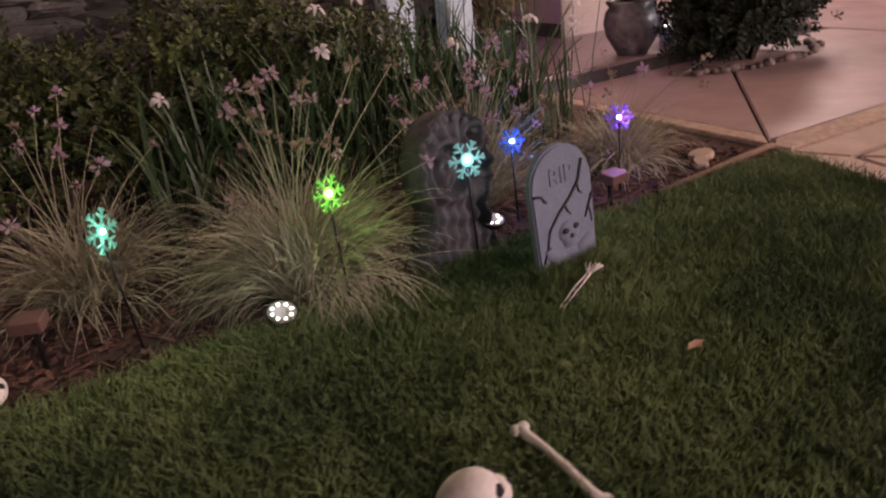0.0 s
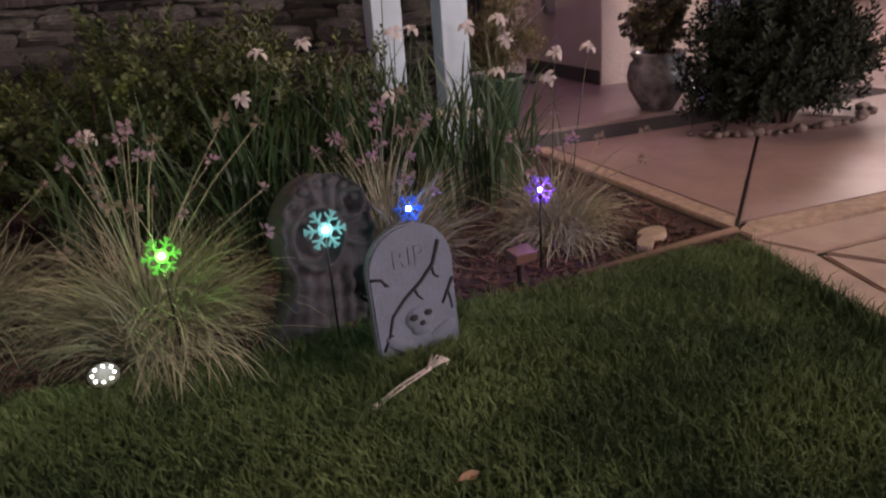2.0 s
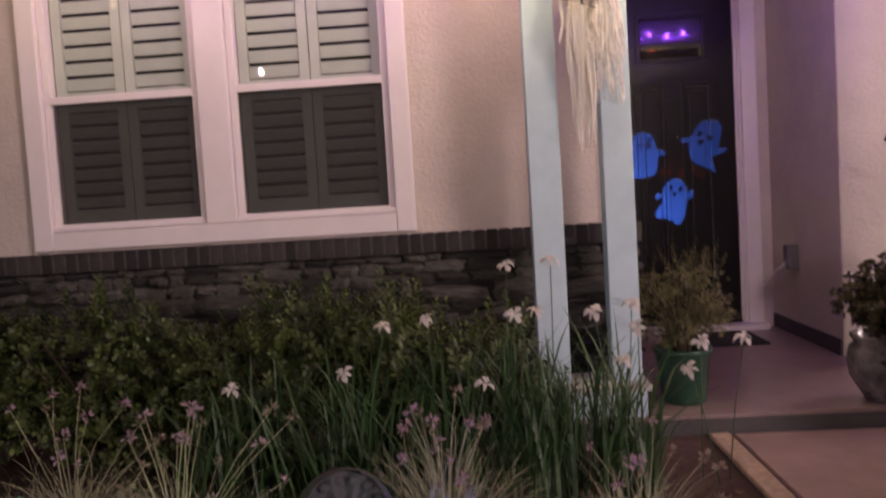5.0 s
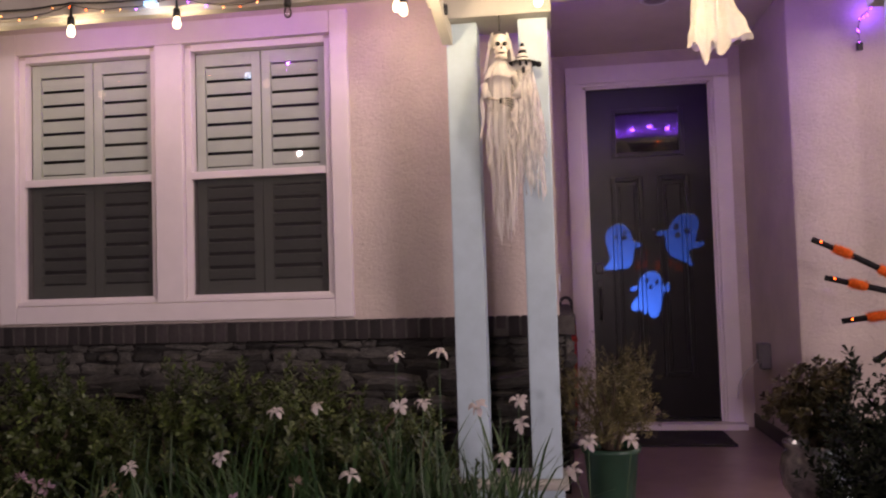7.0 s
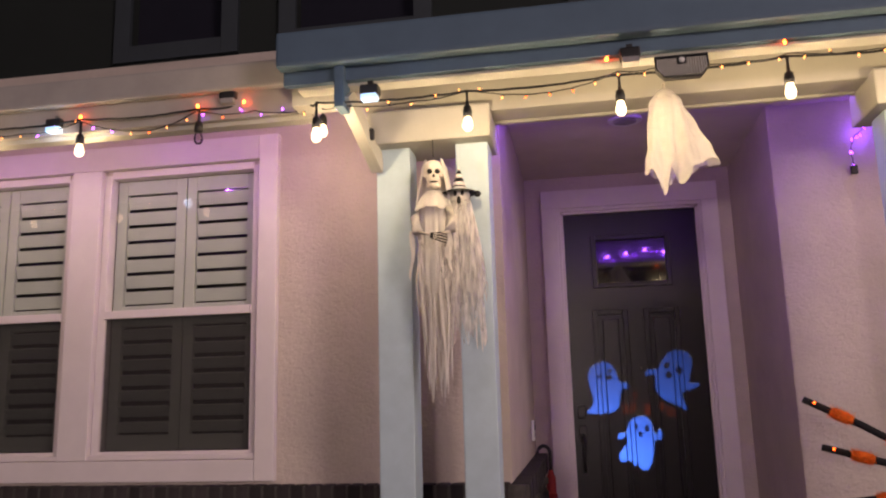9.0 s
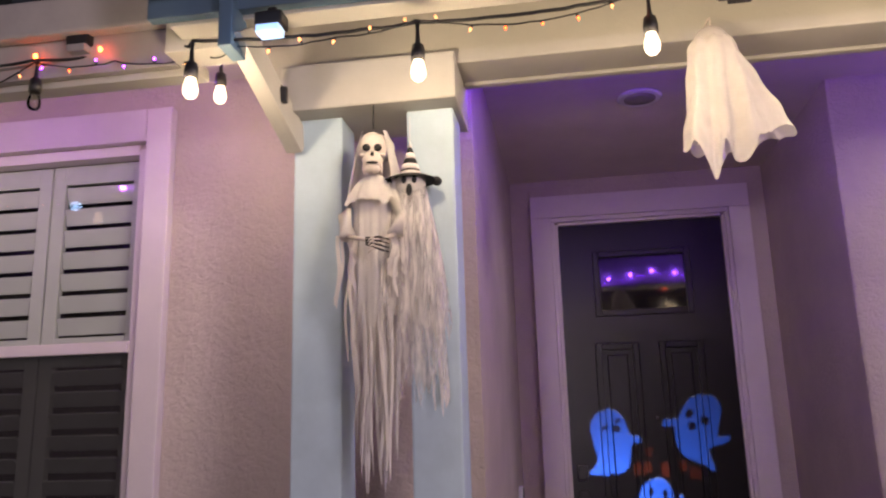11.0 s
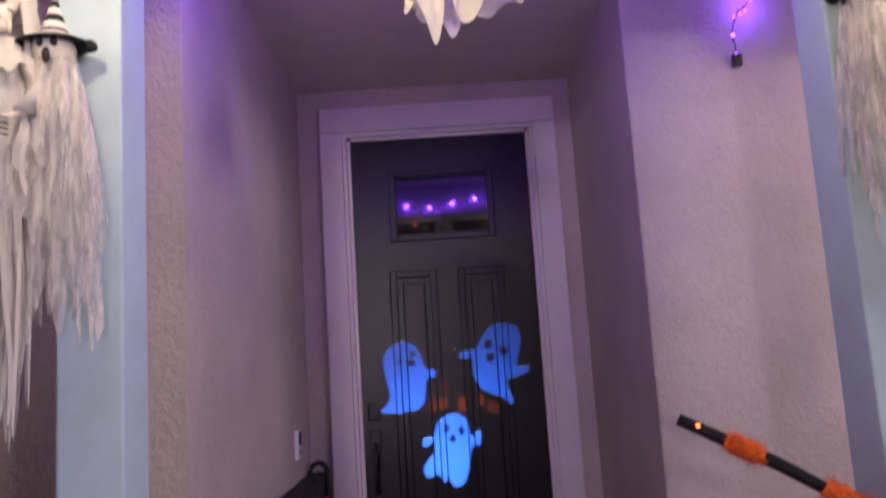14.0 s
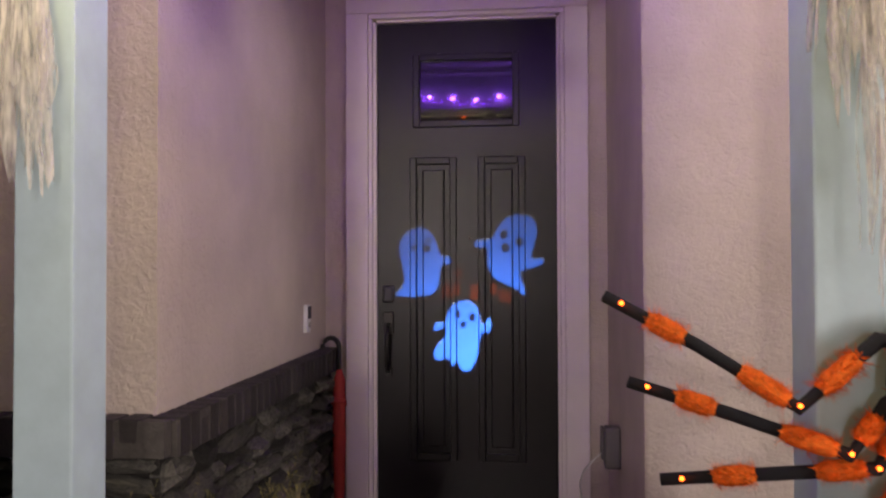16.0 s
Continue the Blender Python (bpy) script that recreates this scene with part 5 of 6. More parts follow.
for x in (-2.02, -1.80, -0.22, 0.44, 1.0, -2.6):
    y = -2.655 if x > -1.4 else -2.495
    s = Soup(); s.ball((x, y, 2.735 if x > -1.4 else 2.765), (0.006, 0.006, 0.009), 0, 5, 8)
    tagged(s.make("orange_led", ORANGE_LED), "single bright orange mini light on the eave", "light bulb", "orange lights")
purple_pts = [(-0.70, -2.09, 2.77), (-0.52, -2.09, 2.795), (-0.30, -2.09, 2.765), (-0.08, -2.09, 2.735), (0.12, -2.09, 2.775), (0.30, -2.09, 2.81), (0.48, -2.09, 2.77), (0.70, -2.09, 2.80)]
mini_string(sagging(purple_pts, 0.02, 7, 0.015), 0.035, [MINI_PB], 8, "purple mini lights strung behind the porch beam", 0.010)
tail = [(0.70, -2.09, 2.80), (0.83, -2.02, 2.82), (1.20, -1.60, 2.90), (1.31, -1.222, 2.919), (1.25, -1.222, 2.895), (1.21, -1.222, 2.857), (1.178, -1.222, 2.813), (1.14, -1.222, 2.785), (1.118, -1.222, 2.735), (1.107, -1.222, 2.685), (1.116, -1.222, 2.66), (1.116, -1.222, 2.622)]
mini_string(sagging(tail, 0.002, 9, 0.012), 0.03, [MINI_P], 10, "dangling end of purple mini lights with a plug", 0.02)
tagged(boxed("light_plug", (1.099, 1.133, -1.236, -1.212, 2.570, 2.618), BLACK, None, 0.005), "small black plug hanging on the purple string", "plug")


lead = wire("spare_lead", sagging([(-1.385, -2.445, 2.80), (-1.31, -2.43, 2.70), (-1.235, -2.42, 2.615)], 0.01, 21), 0.0028, "thin black lead hanging under the eave with its plug")
boxed("plug", (-1.245, -1.223, -2.431, -2.409, 2.565, 2.616), BLACK, lead, 0.005)

mat_rib = mat("lens_rib", (0.16, 0.15, 0.12), 0.4, 0.1, 40)


def flood_light():
    root = tagged(empty("solar_floodlight", (0.055, -2.69, 2.662)), "black solar floodlight with a gridded clear lens and sensor", "floodlight")
    root.rotation_euler = (radians(-10), 0, 0)

    def hexagon(w, top, shoulder, foot, low, y):
        return [(-w, y, top), (w, y, top), (w, y, shoulder), (foot, y, low), (-foot, y, low), (-w, y, shoulder)]

    def prism(name, front, back, material):
        faces = [tuple(range(5, -1, -1)), tuple(range(6, 12))] + [(i, (i + 1) % 6, 6 + (i + 1) % 6, 6 + i) for i in range(6)]
        return mesh_part(name, front + back, faces, material, root)

    prism("housing", hexagon(0.100, 0.050, -0.012, 0.072, -0.048, 0.0), hexagon(0.092, 0.046, -0.008, 0.066, -0.040, 0.032), BLACK)
    prism("lens", hexagon(0.091, 0.034, -0.009, 0.066, -0.040, -0.006), hexagon(0.091, 0.034, -0.009, 0.066, -0.040, 0.0005), mat("lens_plastic", (0.62, 0.60, 0.54), 0.25, 0.15, 60))
    s = Soup(); s.tube(hexagon(0.096, 0.044, -0.0105, 0.069, -0.044, -0.005) + hexagon(0.096, 0.044, -0.0105, 0.069, -0.044, -0.005)[:1], 0.0050, 6, 0, False); s.make("rim", BLACK, root)
    for k in range(19):
        x = -0.0855 + 0.0095 * k
        zb = -0.038 if abs(x) < 0.062 else -0.038 + (abs(x) - 0.062) * 1.2
        boxed("rib", (x - 0.0010, x + 0.0010, -0.0085, -0.0055, zb, 0.033), mat_rib, root, 0.0)
    for k in range(8):
        z = -0.034 + 0.0088 * k
        w = 0.089 if z > -0.012 else 0.066 + (z + 0.040) * 0.8
        boxed("rib", (-w, w, -0.0080, -0.0056, z - 0.0008, z + 0.0008), mat_rib, root, 0.0)
    boxed("sensor_hood", (-0.017, 0.017, -0.012, -0.004, 0.006, 0.042), BLACK, root, 0.004)
    s = Soup(); s.ball((0, -0.014, 0.021), (0.011, 0.009, 0.011), 0, 8, 14); s.make("sensor", WHITEP, root)
    boxed("bracket", (-0.03, 0.03, 0.0325, 0.10, 0.0, 0.06), BLACK, root, 0.004)
    return root


flood_light()


def eave_light(x, y, z, lit):
    root = tagged(empty("solar_eave_light", (x, y, z)), "small black solar light under the eave" + (", lit cool white" if lit else ""), "eave light", "eave lights")
    bm = bmesh.new()
    box(bm, -0.038, 0.038, -0.03, 0.03, -0.010, 0.030, 0.007)
    part("housing", bm, BLACK, root)
    boxed("lens", (-0.032, 0.032, -0.034, 0.015, -0.034, -0.0105), COOL if lit else GREYPLASTIC, root, 0.004)
    boxed("bracket", (-0.012, 0.012, 0.0, 0.05, 0.0305, 0.055), BLACK, root, 0.002)
    if lit:
        lamp("eave_glow", (x, y - 0.05, z - 0.06), 0.42, (0.45, 0.70, 1.0), 0.025)
    return root


eave_light(-1.165, -2.70, 2.665, True)
eave_light(-0.135, -2.70, 2.715, False)
eave_light(-1.88, -2.47, 2.80, False)
eave_light(-2.74, -2.47, 2.74, True)

# ---- hanging figures ----
def skull_shape(s, c, k, turn=0.0, mi=0, dark=1):
    """A small skull looking along -y at c, of scale k, as part of a figure."""
    m = Matrix.Rotation(turn, 3, "Z")

    def b(p, r, i):
        s.ball(Vector(c) + m @ (Vector(p) * k), [q * k for q in r], i, 8, 12, m)

    b((0, 0, 0.02), (0.046, 0.05, 0.050), mi)
    b((0, -0.018, -0.030), (0.034, 0.034, 0.032), mi)
    b((0, -0.026, -0.062), (0.026, 0.024, 0.016), mi)
    for sx in (-1, 1):
        b((0.018 * sx, -0.043, 0.004), (0.0135, 0.010, 0.0125), dark)
        b((0.033 * sx, -0.030, -0.018), (0.010, 0.012, 0.008), mi)
        b((0.026 * sx, -0.018, -0.055), (0.007, 0.012, 0.022), mi)
    b((0, -0.050, -0.020), (0.006, 0.006, 0.009), dark)
    b((0, -0.050, -0.048), (0.020, 0.006, 0.004), dark)
    for j in range(6):
        b((-0.0125 + 0.005 * j, -0.052, -0.0425), (0.0022, 0.003, 0.004), mi)


def drape(s, cx, cy, z0, z1, r0, r1, folds, amp, rr, mi, ragged=0.1, lean=(0, 0), arc=(0, 6.2832), rows=16, depth=0.7):
    """A hanging cloth round a vertical axis with growing folds and a ragged hem."""
    n = 64
    ph = [rr.uniform(0, 6.28) for _ in range(4)]
    hem = [rr.uniform(-ragged, ragged * 0.3) for _ in range(n + 1)]
    hem = [(hem[i - 1] + hem[i]) / 2 for i in range(n + 1)]
    v, f = [], []
    for j in range(rows + 1):
        t = j / rows
        for i in range(n + 1):
            a = arc[0] + (arc[1] - arc[0]) * i / n
            r = r0 + (r1 - r0) * t ** 0.8
            w = amp * t ** 0.7 * (math.sin(folds * a + ph[0] + 0.6 * t) * 0.6 + 0.4 * math.sin((folds * 1.7) * a + ph[1] - t))
            z = z0 + (z1 - z0) * t + hem[i] * t ** 3
            v.append((cx + lean[0] * t + (r + w) * math.cos(a), cy + lean[1] * t + (r + w) * depth * math.sin(a), z))
    for j in range(rows):
        for i in range(n):
            a = j * (n + 1) + i
            f.append((a, a + 1, a + n + 2, a + n + 1))
    s.add(v, f, mi)


def strips(s, cx, cy, z0, z1, spread, count, rr, mi, width=0.006):
    for _ in range(count):
        x, y = cx + rr.uniform(-spread, spread), cy + rr.uniform(-0.02, 0.03)
        e = z1 + rr.uniform(-0.10, 0.22)
        dx = rr.uniform(-0.02, 0.02)
        a = rr.uniform(-0.8, 0.8)
        pts = [(x + dx * t + 0.006 * math.sin(7 * t + x * 90), y + 0.006 * math.sin(9 * t), z0 + (e - z0) * t) for t in [k / 9 for k in range(10)]]
        w = width * rr.uniform(0.5, 1.3)
        s.strip(pts, [w] * 9 + [w * 0.3], Vector((math.cos(a), math.sin(a), 0)), mi)


def reaper(place, turn, seed, label, robe=None, head=1.0):
    """A hooded hanging skeleton figure in one mesh, its skull's crown at the place."""
    rr = random.Random(seed)
    s = Soup()
    skull_shape(s, (0, -0.02, -0.075), head, 0.15)
    # hood
    drape(s, 0, 0.016, 0.003, -0.19, 0.040, 0.085, 5, 0.006, rr, 2, 0.02, (0, 0.005), (-0.75, 3.9), 10, 0.85)
    s.ball((0, 0.030, -0.045), (0.060, 0.042, 0.048), 2, 10, 16)
    # collar and robe
    drape(s, 0, 0, -0.145, -0.22, 0.030, 0.085, 7, 0.012, rr, 2, 0.03, rows=6)
    drape(s, -0.005, 0.0, -0.17, -0.52, 0.055, 0.058, 9, 0.014, rr, 2, 0.14, depth=0.5)
    strips(s, -0.005, -0.01, -0.40, -0.97, 0.056, 60, rr, 2, 0.0042)
    # sleeves and hand
    for sx in (-1, 1):
        s.tube([(0.05 * sx, -0.01, -0.19), (0.085 * sx, -0.02, -0.27), (0.07 * sx, -0.05, -0.335)], [0.017, 0.020, 0.025], 12, 2)
        s.tube([(0.07 * sx, -0.05, -0.335), (0.02 * sx + 0.01, -0.085, -0.355)], [0.007, 0.005], 7, 0)
        for k in range(4):
            s.tube([(0.02 * sx + 0.01, -0.085, -0.350 - 0.006 * k), (0.02 - 0.012 * sx, -0.100, -0.352 - 0.012 * k), (0.03 - 0.03 * sx, -0.100, -0.362 - 0.012 * k)], [0.003, 0.0028, 0.0018], 5, 1 if sx < 0 else 0)
        strips(s, 0.075 * sx, -0.03, -0.33, -0.62, 0.02, 7, rr, 2, 0.006)
    s.tube([(0, 0.0, 0.09), (0, 0.0, 0.01)], 0.0025, 5, 3)
    ob = s.make("hanging_skeleton", [BONE, SOCKET, robe or CLOTH, WIRE])
    ob.matrix_basis = Matrix.Translation(place) @ Matrix.Rotation(radians(turn), 4, "Z")
    return tagged(ob, label, "hanging decoration", "hanging skeletons")


reaper((-0.978, -2.335, 2.482), 4, 31, "white hooded plastic skeleton hanging in shredded gauze", None, 0.92)
reaper((1.035, -2.36, 2.455), -20, 33, "grey hooded skeleton figure hanging against the post", GAUZE, 0.82)


def hat_ghost(place, turn, seed, label, hat_tilt=0.0, long=1.0):
    rr = random.Random(seed)
    s = Soup()
    drape(s, 0, 0, -0.085, -0.24, 0.040, 0.066, 7, 0.008, rr, 3, 0.12, rows=10)
    s.ball((0, 0, -0.095), (0.046, 0.046, 0.05), 0, 10, 16)
    for sx in (-1, 1):
        s.ball((0.015 * sx, -0.042, -0.092), (0.008, 0.008, 0.012), 1, 6, 10)
    s.ball((0, -0.047, -0.125), (0.009, 0.008, 0.019), 1, 6, 10)
    for k in range(6):
        r0, r1 = 0.034 * (1 - k / 6.3), 0.034 * (1 - (k + 1) / 6.3)
        s.lathe((hat_tilt * k * 0.006, 0, -0.070 + 0.018 * k), [(r0, 0), (r1, 0.018)], 16, 1 if k % 2 == 0 else 2)
    s.lathe((0, 0, -0.078), [(0.030, 0.010), (0.055, 0.006), (0.080, -0.004), (0.082, -0.008), (0.055, 0.0), (0.03, 0.002)], 24, 1, (1, 0.8))
    s.ball((0.078, 0, -0.088), (0.016, 0.02, 0.014), 1, 6, 10); s.ball((-0.078, 0, -0.088), (0.016, 0.02, 0.014), 1, 6, 10)
    drape(s, 0, 0.0, -0.13, -0.58 * long, 0.048, 0.098, 9, 0.020, rr, 3, 0.18, depth=0.45)
    drape(s, 0.01, 0.012, -0.18, -0.76 * long, 0.050, 0.075, 7, 0.022, rr, 3, 0.20, depth=0.4)
    strips(s, 0, 0, -0.45 * long, -0.86 * long, 0.07, 9, rr, 3, 0.010)
    s.tube([(0, 0, 0.12), (0, 0, 0.03)], 0.001, 5, 2)
    ob = s.make("hanging_ghost", [CLOTH, SOCKET, STRIPE, GAUZE])
    ob.matrix_basis = Matrix.Translation(place) @ Matrix.Rotation(radians(turn), 4, "Z")
    return tagged(ob, label, "hanging decoration", "hanging ghosts in hats")


hat_ghost((-0.868, -2.325, 2.405), 5, 41, "white gauze ghost in a striped witch hat hanging on the post", 0.0, 0.80)
hat_ghost((0.945, -2.345, 2.435), -75, 43, "gauze ghost in a witch hat hanging turned away", -4.0, 0.66)


def sheet_ghost():
    """The white sheet ghost hung under the beam, one cloth blown to one side."""
    rr = random.Random(51)
    s = Soup()
    n, rows = 110, 34
    v, f = [], []
    for j in range(rows + 1):
        t = j / rows
        for i in range(n + 1):
            a = 6.2832 * i / n
            cap = math.sin(min(1.0, t / 0.20) * math.pi / 2)
            r = 0.066 * cap + 0.022 * max(0, t - 0.18)
            flare = max(0.0, math.cos(a - 0.15)) ** 2
            r += flare * 0.090 * max(0, t - 0.26) ** 0.9 * 1.4
            fold = (math.sin(5 * a + 0.5) * 0.45 + math.sin(8 * a + 1.3 + t) * 0.4 + math.sin(13 * a + 2 * t) * 0.25 + 0.5 * noise.noise(Vector((math.cos(a) * 3, math.sin(a) * 3, 6 * t)))) * 0.033 * max(0, t - 0.06)
            drop = 0.352 + 0.125 * math.exp(-((a - 4.25) / 0.26) ** 2) + 0.075 * math.exp(-((a - 5.1) / 0.34) ** 2) + 0.03 * math.exp(-((a - 1.6) / 0.5) ** 2) + 0.010 * math.sin(9 * a) + 0.006 * math.sin(17 * a + 1)
            z = -drop * t ** 1.05 * (1 - 0.05 * flare) - 0.012 * (1 - cap)
            v.append(((r + fold) * math.cos(a), (r + fold) * 0.85 * math.sin(a), z))
    for j in range(rows):
        for i in range(n):
            q = j * (n + 1) + i
            f.append((q, q + 1, q + n + 2, q + n + 1))
    s.add(v, f, 0)
    s.ball((0, 0, -0.05), (0.05, 0.045, 0.05), 0, 8, 14)
    s.tube([(0, 0.07, 0.034), (0, 0.03, 0.036), (0.004, 0.006, 0.032), (0.004, 0, 0.018), (0, 0, -0.01)], 0.0025, 6, 1)
    ob = s.make("hanging_ghost", [CLOTH, BONE])
    ob.location = (0.025, -2.350, 2.708)
    return tagged(ob, "white sheet ghost hanging under the porch beam", "hanging decoration")


sheet_ghost()
s = Soup()
s.ball((0, 0, 0.03), (0.075, 0.06, 0.075), 0, 10, 16)
for x in (-0.085, -0.03):
    s.tube([(x, -0.02, 0.02), (x - 0.006, -0.02, 0.13)], [0.008, 0.003], 7, 0)
s.ball((-0.085, 0, -0.01), (0.035, 0.03, 0.05), 0, 8, 12)
s.tube([(0, 0.0, 0.08), (0, 0.04, 0.10), (0, 0.095, 0.10)], 0.006, 6)
hg = s.make("hanging_ghost", [CLOTH])
hg.location = (1.09, -2.375, 2.70)
tagged(hg, "round white hanging figure with raised fingers on the beam", "hanging decoration")


# ---- giant spider ----
def spider():
    root = tagged(empty("giant_spider", (1.12, -2.40, 1.22)), "giant black and orange furry spider on the posts, lit", "spider decoration")
    bx, by, bz = 1.12, -2.40, 1.22
    s = Soup()
    s.ball((0, 0, 0.02), (0.13, 0.10, 0.15), 0, 12, 18)
    s.ball((0.02, -0.03, -0.17), (0.09, 0.08, 0.09), 0, 10, 16)
    s.make("body", SPIDER, root)
    legs = [[(0.47, 1.405), (0.655, 1.305), (0.835, 1.19), (0.985, 1.325), (1.10, 1.30)],
            [(0.52, 1.22), (0.72, 1.165), (0.93, 1.10), (1.00, 1.20), (1.10, 1.25)],
            [(0.587, 1.012), (0.80, 1.045), (0.98, 1.075), (1.03, 1.16), (1.10, 1.20)],
            [(0.72, 0.82), (0.86, 0.93), (0.97, 0.95), (1.04, 1.06), (1.12, 1.16)],
            [(1.80, 1.42), (1.60, 1.32), (1.42, 1.22), (1.28, 1.33), (1.14, 1.30)],
            [(1.76, 1.20), (1.55, 1.16), (1.35, 1.10), (1.25, 1.20), (1.14, 1.25)],
            [(1.70, 1.0), (1.48, 1.04), (1.30, 1.06), (1.22, 1.15), (1.14, 1.20)],
            [(1.55, 0.82), (1.42, 0.92), (1.30, 0.95), (1.22, 1.05), (1.14, 1.16)]]
    rr = random.Random(4)
    for n, pts in enumerate(legs):
        p = [Vector((x - bx, -2.25 - 0.12 * min(1, k / 2) - by, z - bz)) for k, (x, z) in enumerate(pts)]
        s = Soup()
        s.tube(p, [0.0135, 0.0145, 0.015, 0.017, 0.018], 9)
        leg = s.make("leg", SPIDER, root)
        for k in range(4):
            a, b = p[k], p[k + 1]
            lo, hi = ((0.48, 0.86), (0.42, 0.90), (0.25, 0.75), (0.2, 0.7))[k]
            s = Soup()
            ring = [a.lerp(b, lo + (hi - lo) * j / 6) for j in range(7)]
            s.tube(ring, [0.014, 0.020, 0.022, 0.0215, 0.022, 0.020, 0.014], 12)
            d = (b - a).normalized()
            for _ in range(520):
                o = Vector((rr.gauss(0, 1), rr.gauss(0, 1), rr.gauss(0, 1)))
                o = (o - d * o.dot(d)).normalized()
                q = a.lerp(b, rr.uniform(lo, hi)) + o * 0.018
                s.strip([q, q + o * rr.uniform(0.008, 0.026) + d * rr.uniform(-0.012, 0.012)], [0.0017, 0.0004], d.cross(o))
            s.make("fur_band", FUR, leg, "", False)
        for k, t in ((0, 0.18), (1, 0.98), (3, 0.3)):
            q = p[k].lerp(p[k + 1], t) + Vector((0, -0.018, 0.004))
            s = Soup(); s.ball(q, (0.005, 0.005, 0.005), 0, 5, 8); s.make("led", MINI_O, leg)
    lamp("spider_glow", (bx - 0.17, by - 0.12, bz - 0.10), 0.10, (1.0, 0.28, 0.05), 0.02)
    return root


spider()

# ---- things round the door ----
bl = tagged(empty("doorbell", (-0.7275, -0.40, 1.225)), "white video doorbell with black face on the side wall", "doorbell")
boxed("body", (0.0005, 0.022, -0.03, 0.03, -0.065, 0.065), WHITEP, bl, 0.006)
boxed("camera_face", (0.0225, 0.026, -0.022, 0.022, 0.0, 0.058), BLACK, bl, 0.004)
s = Soup(); s.tube([(0.022, 0, -0.03), (0.026, 0, -0.03)], 0.014, 16); s.make("button", GREYPLASTIC, bl)

um = tagged(empty("umbrella", (-0.628, -0.13, 0.0)), "closed red umbrella with black crook handle leaning by the door", "umbrella")
s = Soup()
s.tube([(0, 0, 0.11), (0, 0, 0.30), (0, 0, 0.60), (0, 0, 0.90), (0, 0, 0.955)], [0.008, 0.026, 0.034, 0.031, 0.012], 12)
s.make("canopy", RED, um)
s = Soup(); s.tube([(0, -0.01, 0.78), (0, 0, 0.80)], [0.040, 0.037], 14); s.make("strap", RED, um)
s = Soup()
s.tube([(0, 0, 0.93), (0, 0, 1.02)] + [(-0.042 + 0.042 * math.cos(a), 0, 1.06 + 0.05 * math.sin(a)) for a in [math.pi * k / 10 for k in range(11)]] + [(-0.084, 0, 1.01)], 0.0125, 10)
s.make("handle", BLACK, um)

ob_ = tagged(empty("outlet_box", (0.7045, -0.50, 0.69)), "grey weatherproof outlet box with plugged cord", "outlet")
boxed("box", (-0.07, -0.0005, -0.04, 0.04, -0.10, 0.08), DARKGREY, ob_, 0.012)
boxed("cover", (-0.085, -0.0705, -0.038, 0.038, -0.06, 0.078), DARKGREY, ob_, 0.008)
s = Soup()
s.tube([(-0.07, -0.01, -0.02), (-0.12, -0.04, -0.06), (-0.15, 0.10, -0.14), (-0.16, 0.25, -0.24), (-0.14, 0.40, -0.36)], 0.0035, 6)
s.make("cord", WHITEP, ob_)
tagged(boxed("door_mat", (-0.22, 0.42, -0.73, -0.23, 0.1055, 0.122), MAT_, None, 0.006), "dark rectangular fibre mat before the door", "mat")


# ---- slide projector that throws the ghosts on the door ----
PX, PY, PZ = -0.25, -5.9, 0.25
SLIDE = 0.25
K = SLIDE / (0.0 - PY)


def smooth_loop(pts, n=4):
    """A closed round-cornered outline through a few points."""
    out = []
    m = len(pts)
    for i in range(m):
        p0, p1, p2, p3 = (Vector(pts[(i + k - 1) % m]) for k in range(4))
        for k in range(n):
            t = k / n
            out.append(0.5 * ((2 * p1) + (p2 - p0) * t + (2 * p0 - 5 * p1 + 4 * p2 - p3) * t * t + (3 * p1 - p0 - 3 * p2 + p3) * t ** 3))
    return out


def oval(x, z, a, b, tilt=0.0):
    return [(x + a * math.cos(t) * math.cos(tilt) - b * math.sin(t) * math.sin(tilt), z + a * math.cos(t) * math.sin(tilt) + b * math.sin(t) * math.cos(tilt)) for t in [6.2832 * k / 12 for k in range(12)]]


def filled(name, loops, material, parent):
    """A flat sheet in the slide's plane bounded by loops given on the door's plane (x, z)."""
    cu = bpy.data.curves.new(name, "CURVE")
    cu.dimensions, cu.fill_mode = "2D", "BOTH"
    for loop in loops:
        sp = cu.splines.new("POLY")
        sp.points.add(len(loop) - 1)
        for q, (x, z) in zip(sp.points, loop):
            q.co = ((x - PX) * K, (z - PZ) * K, 0, 1)
        sp.use_cyclic_u = True
    tmp = bpy.data.objects.new(name, cu)
    scene.collection.objects.link(tmp)
    bpy.context.view_layer.update()
    me = bpy.data.meshes.new_from_object(tmp)
    bpy.data.objects.remove(tmp)
    me.materials.clear()
    me.materials.append(material)
    ob = new(name, me)
    ob.parent = parent
    ob.matrix_basis = Matrix.Translation((0, SLIDE, 0)) @ Matrix.Rotation(radians(90), 4, "X")
    return ob


def film(name, colour):
    m = bpy.data.materials.new(name)
    m.use_nodes = True
    n, l = m.node_tree.nodes, m.node_tree.links
    t = n.new("ShaderNodeBsdfTransparent")
    t.inputs[0].default_value = (*colour, 1)
    l.new(t.outputs[0], n["Material Output"].inputs[0])
    return m


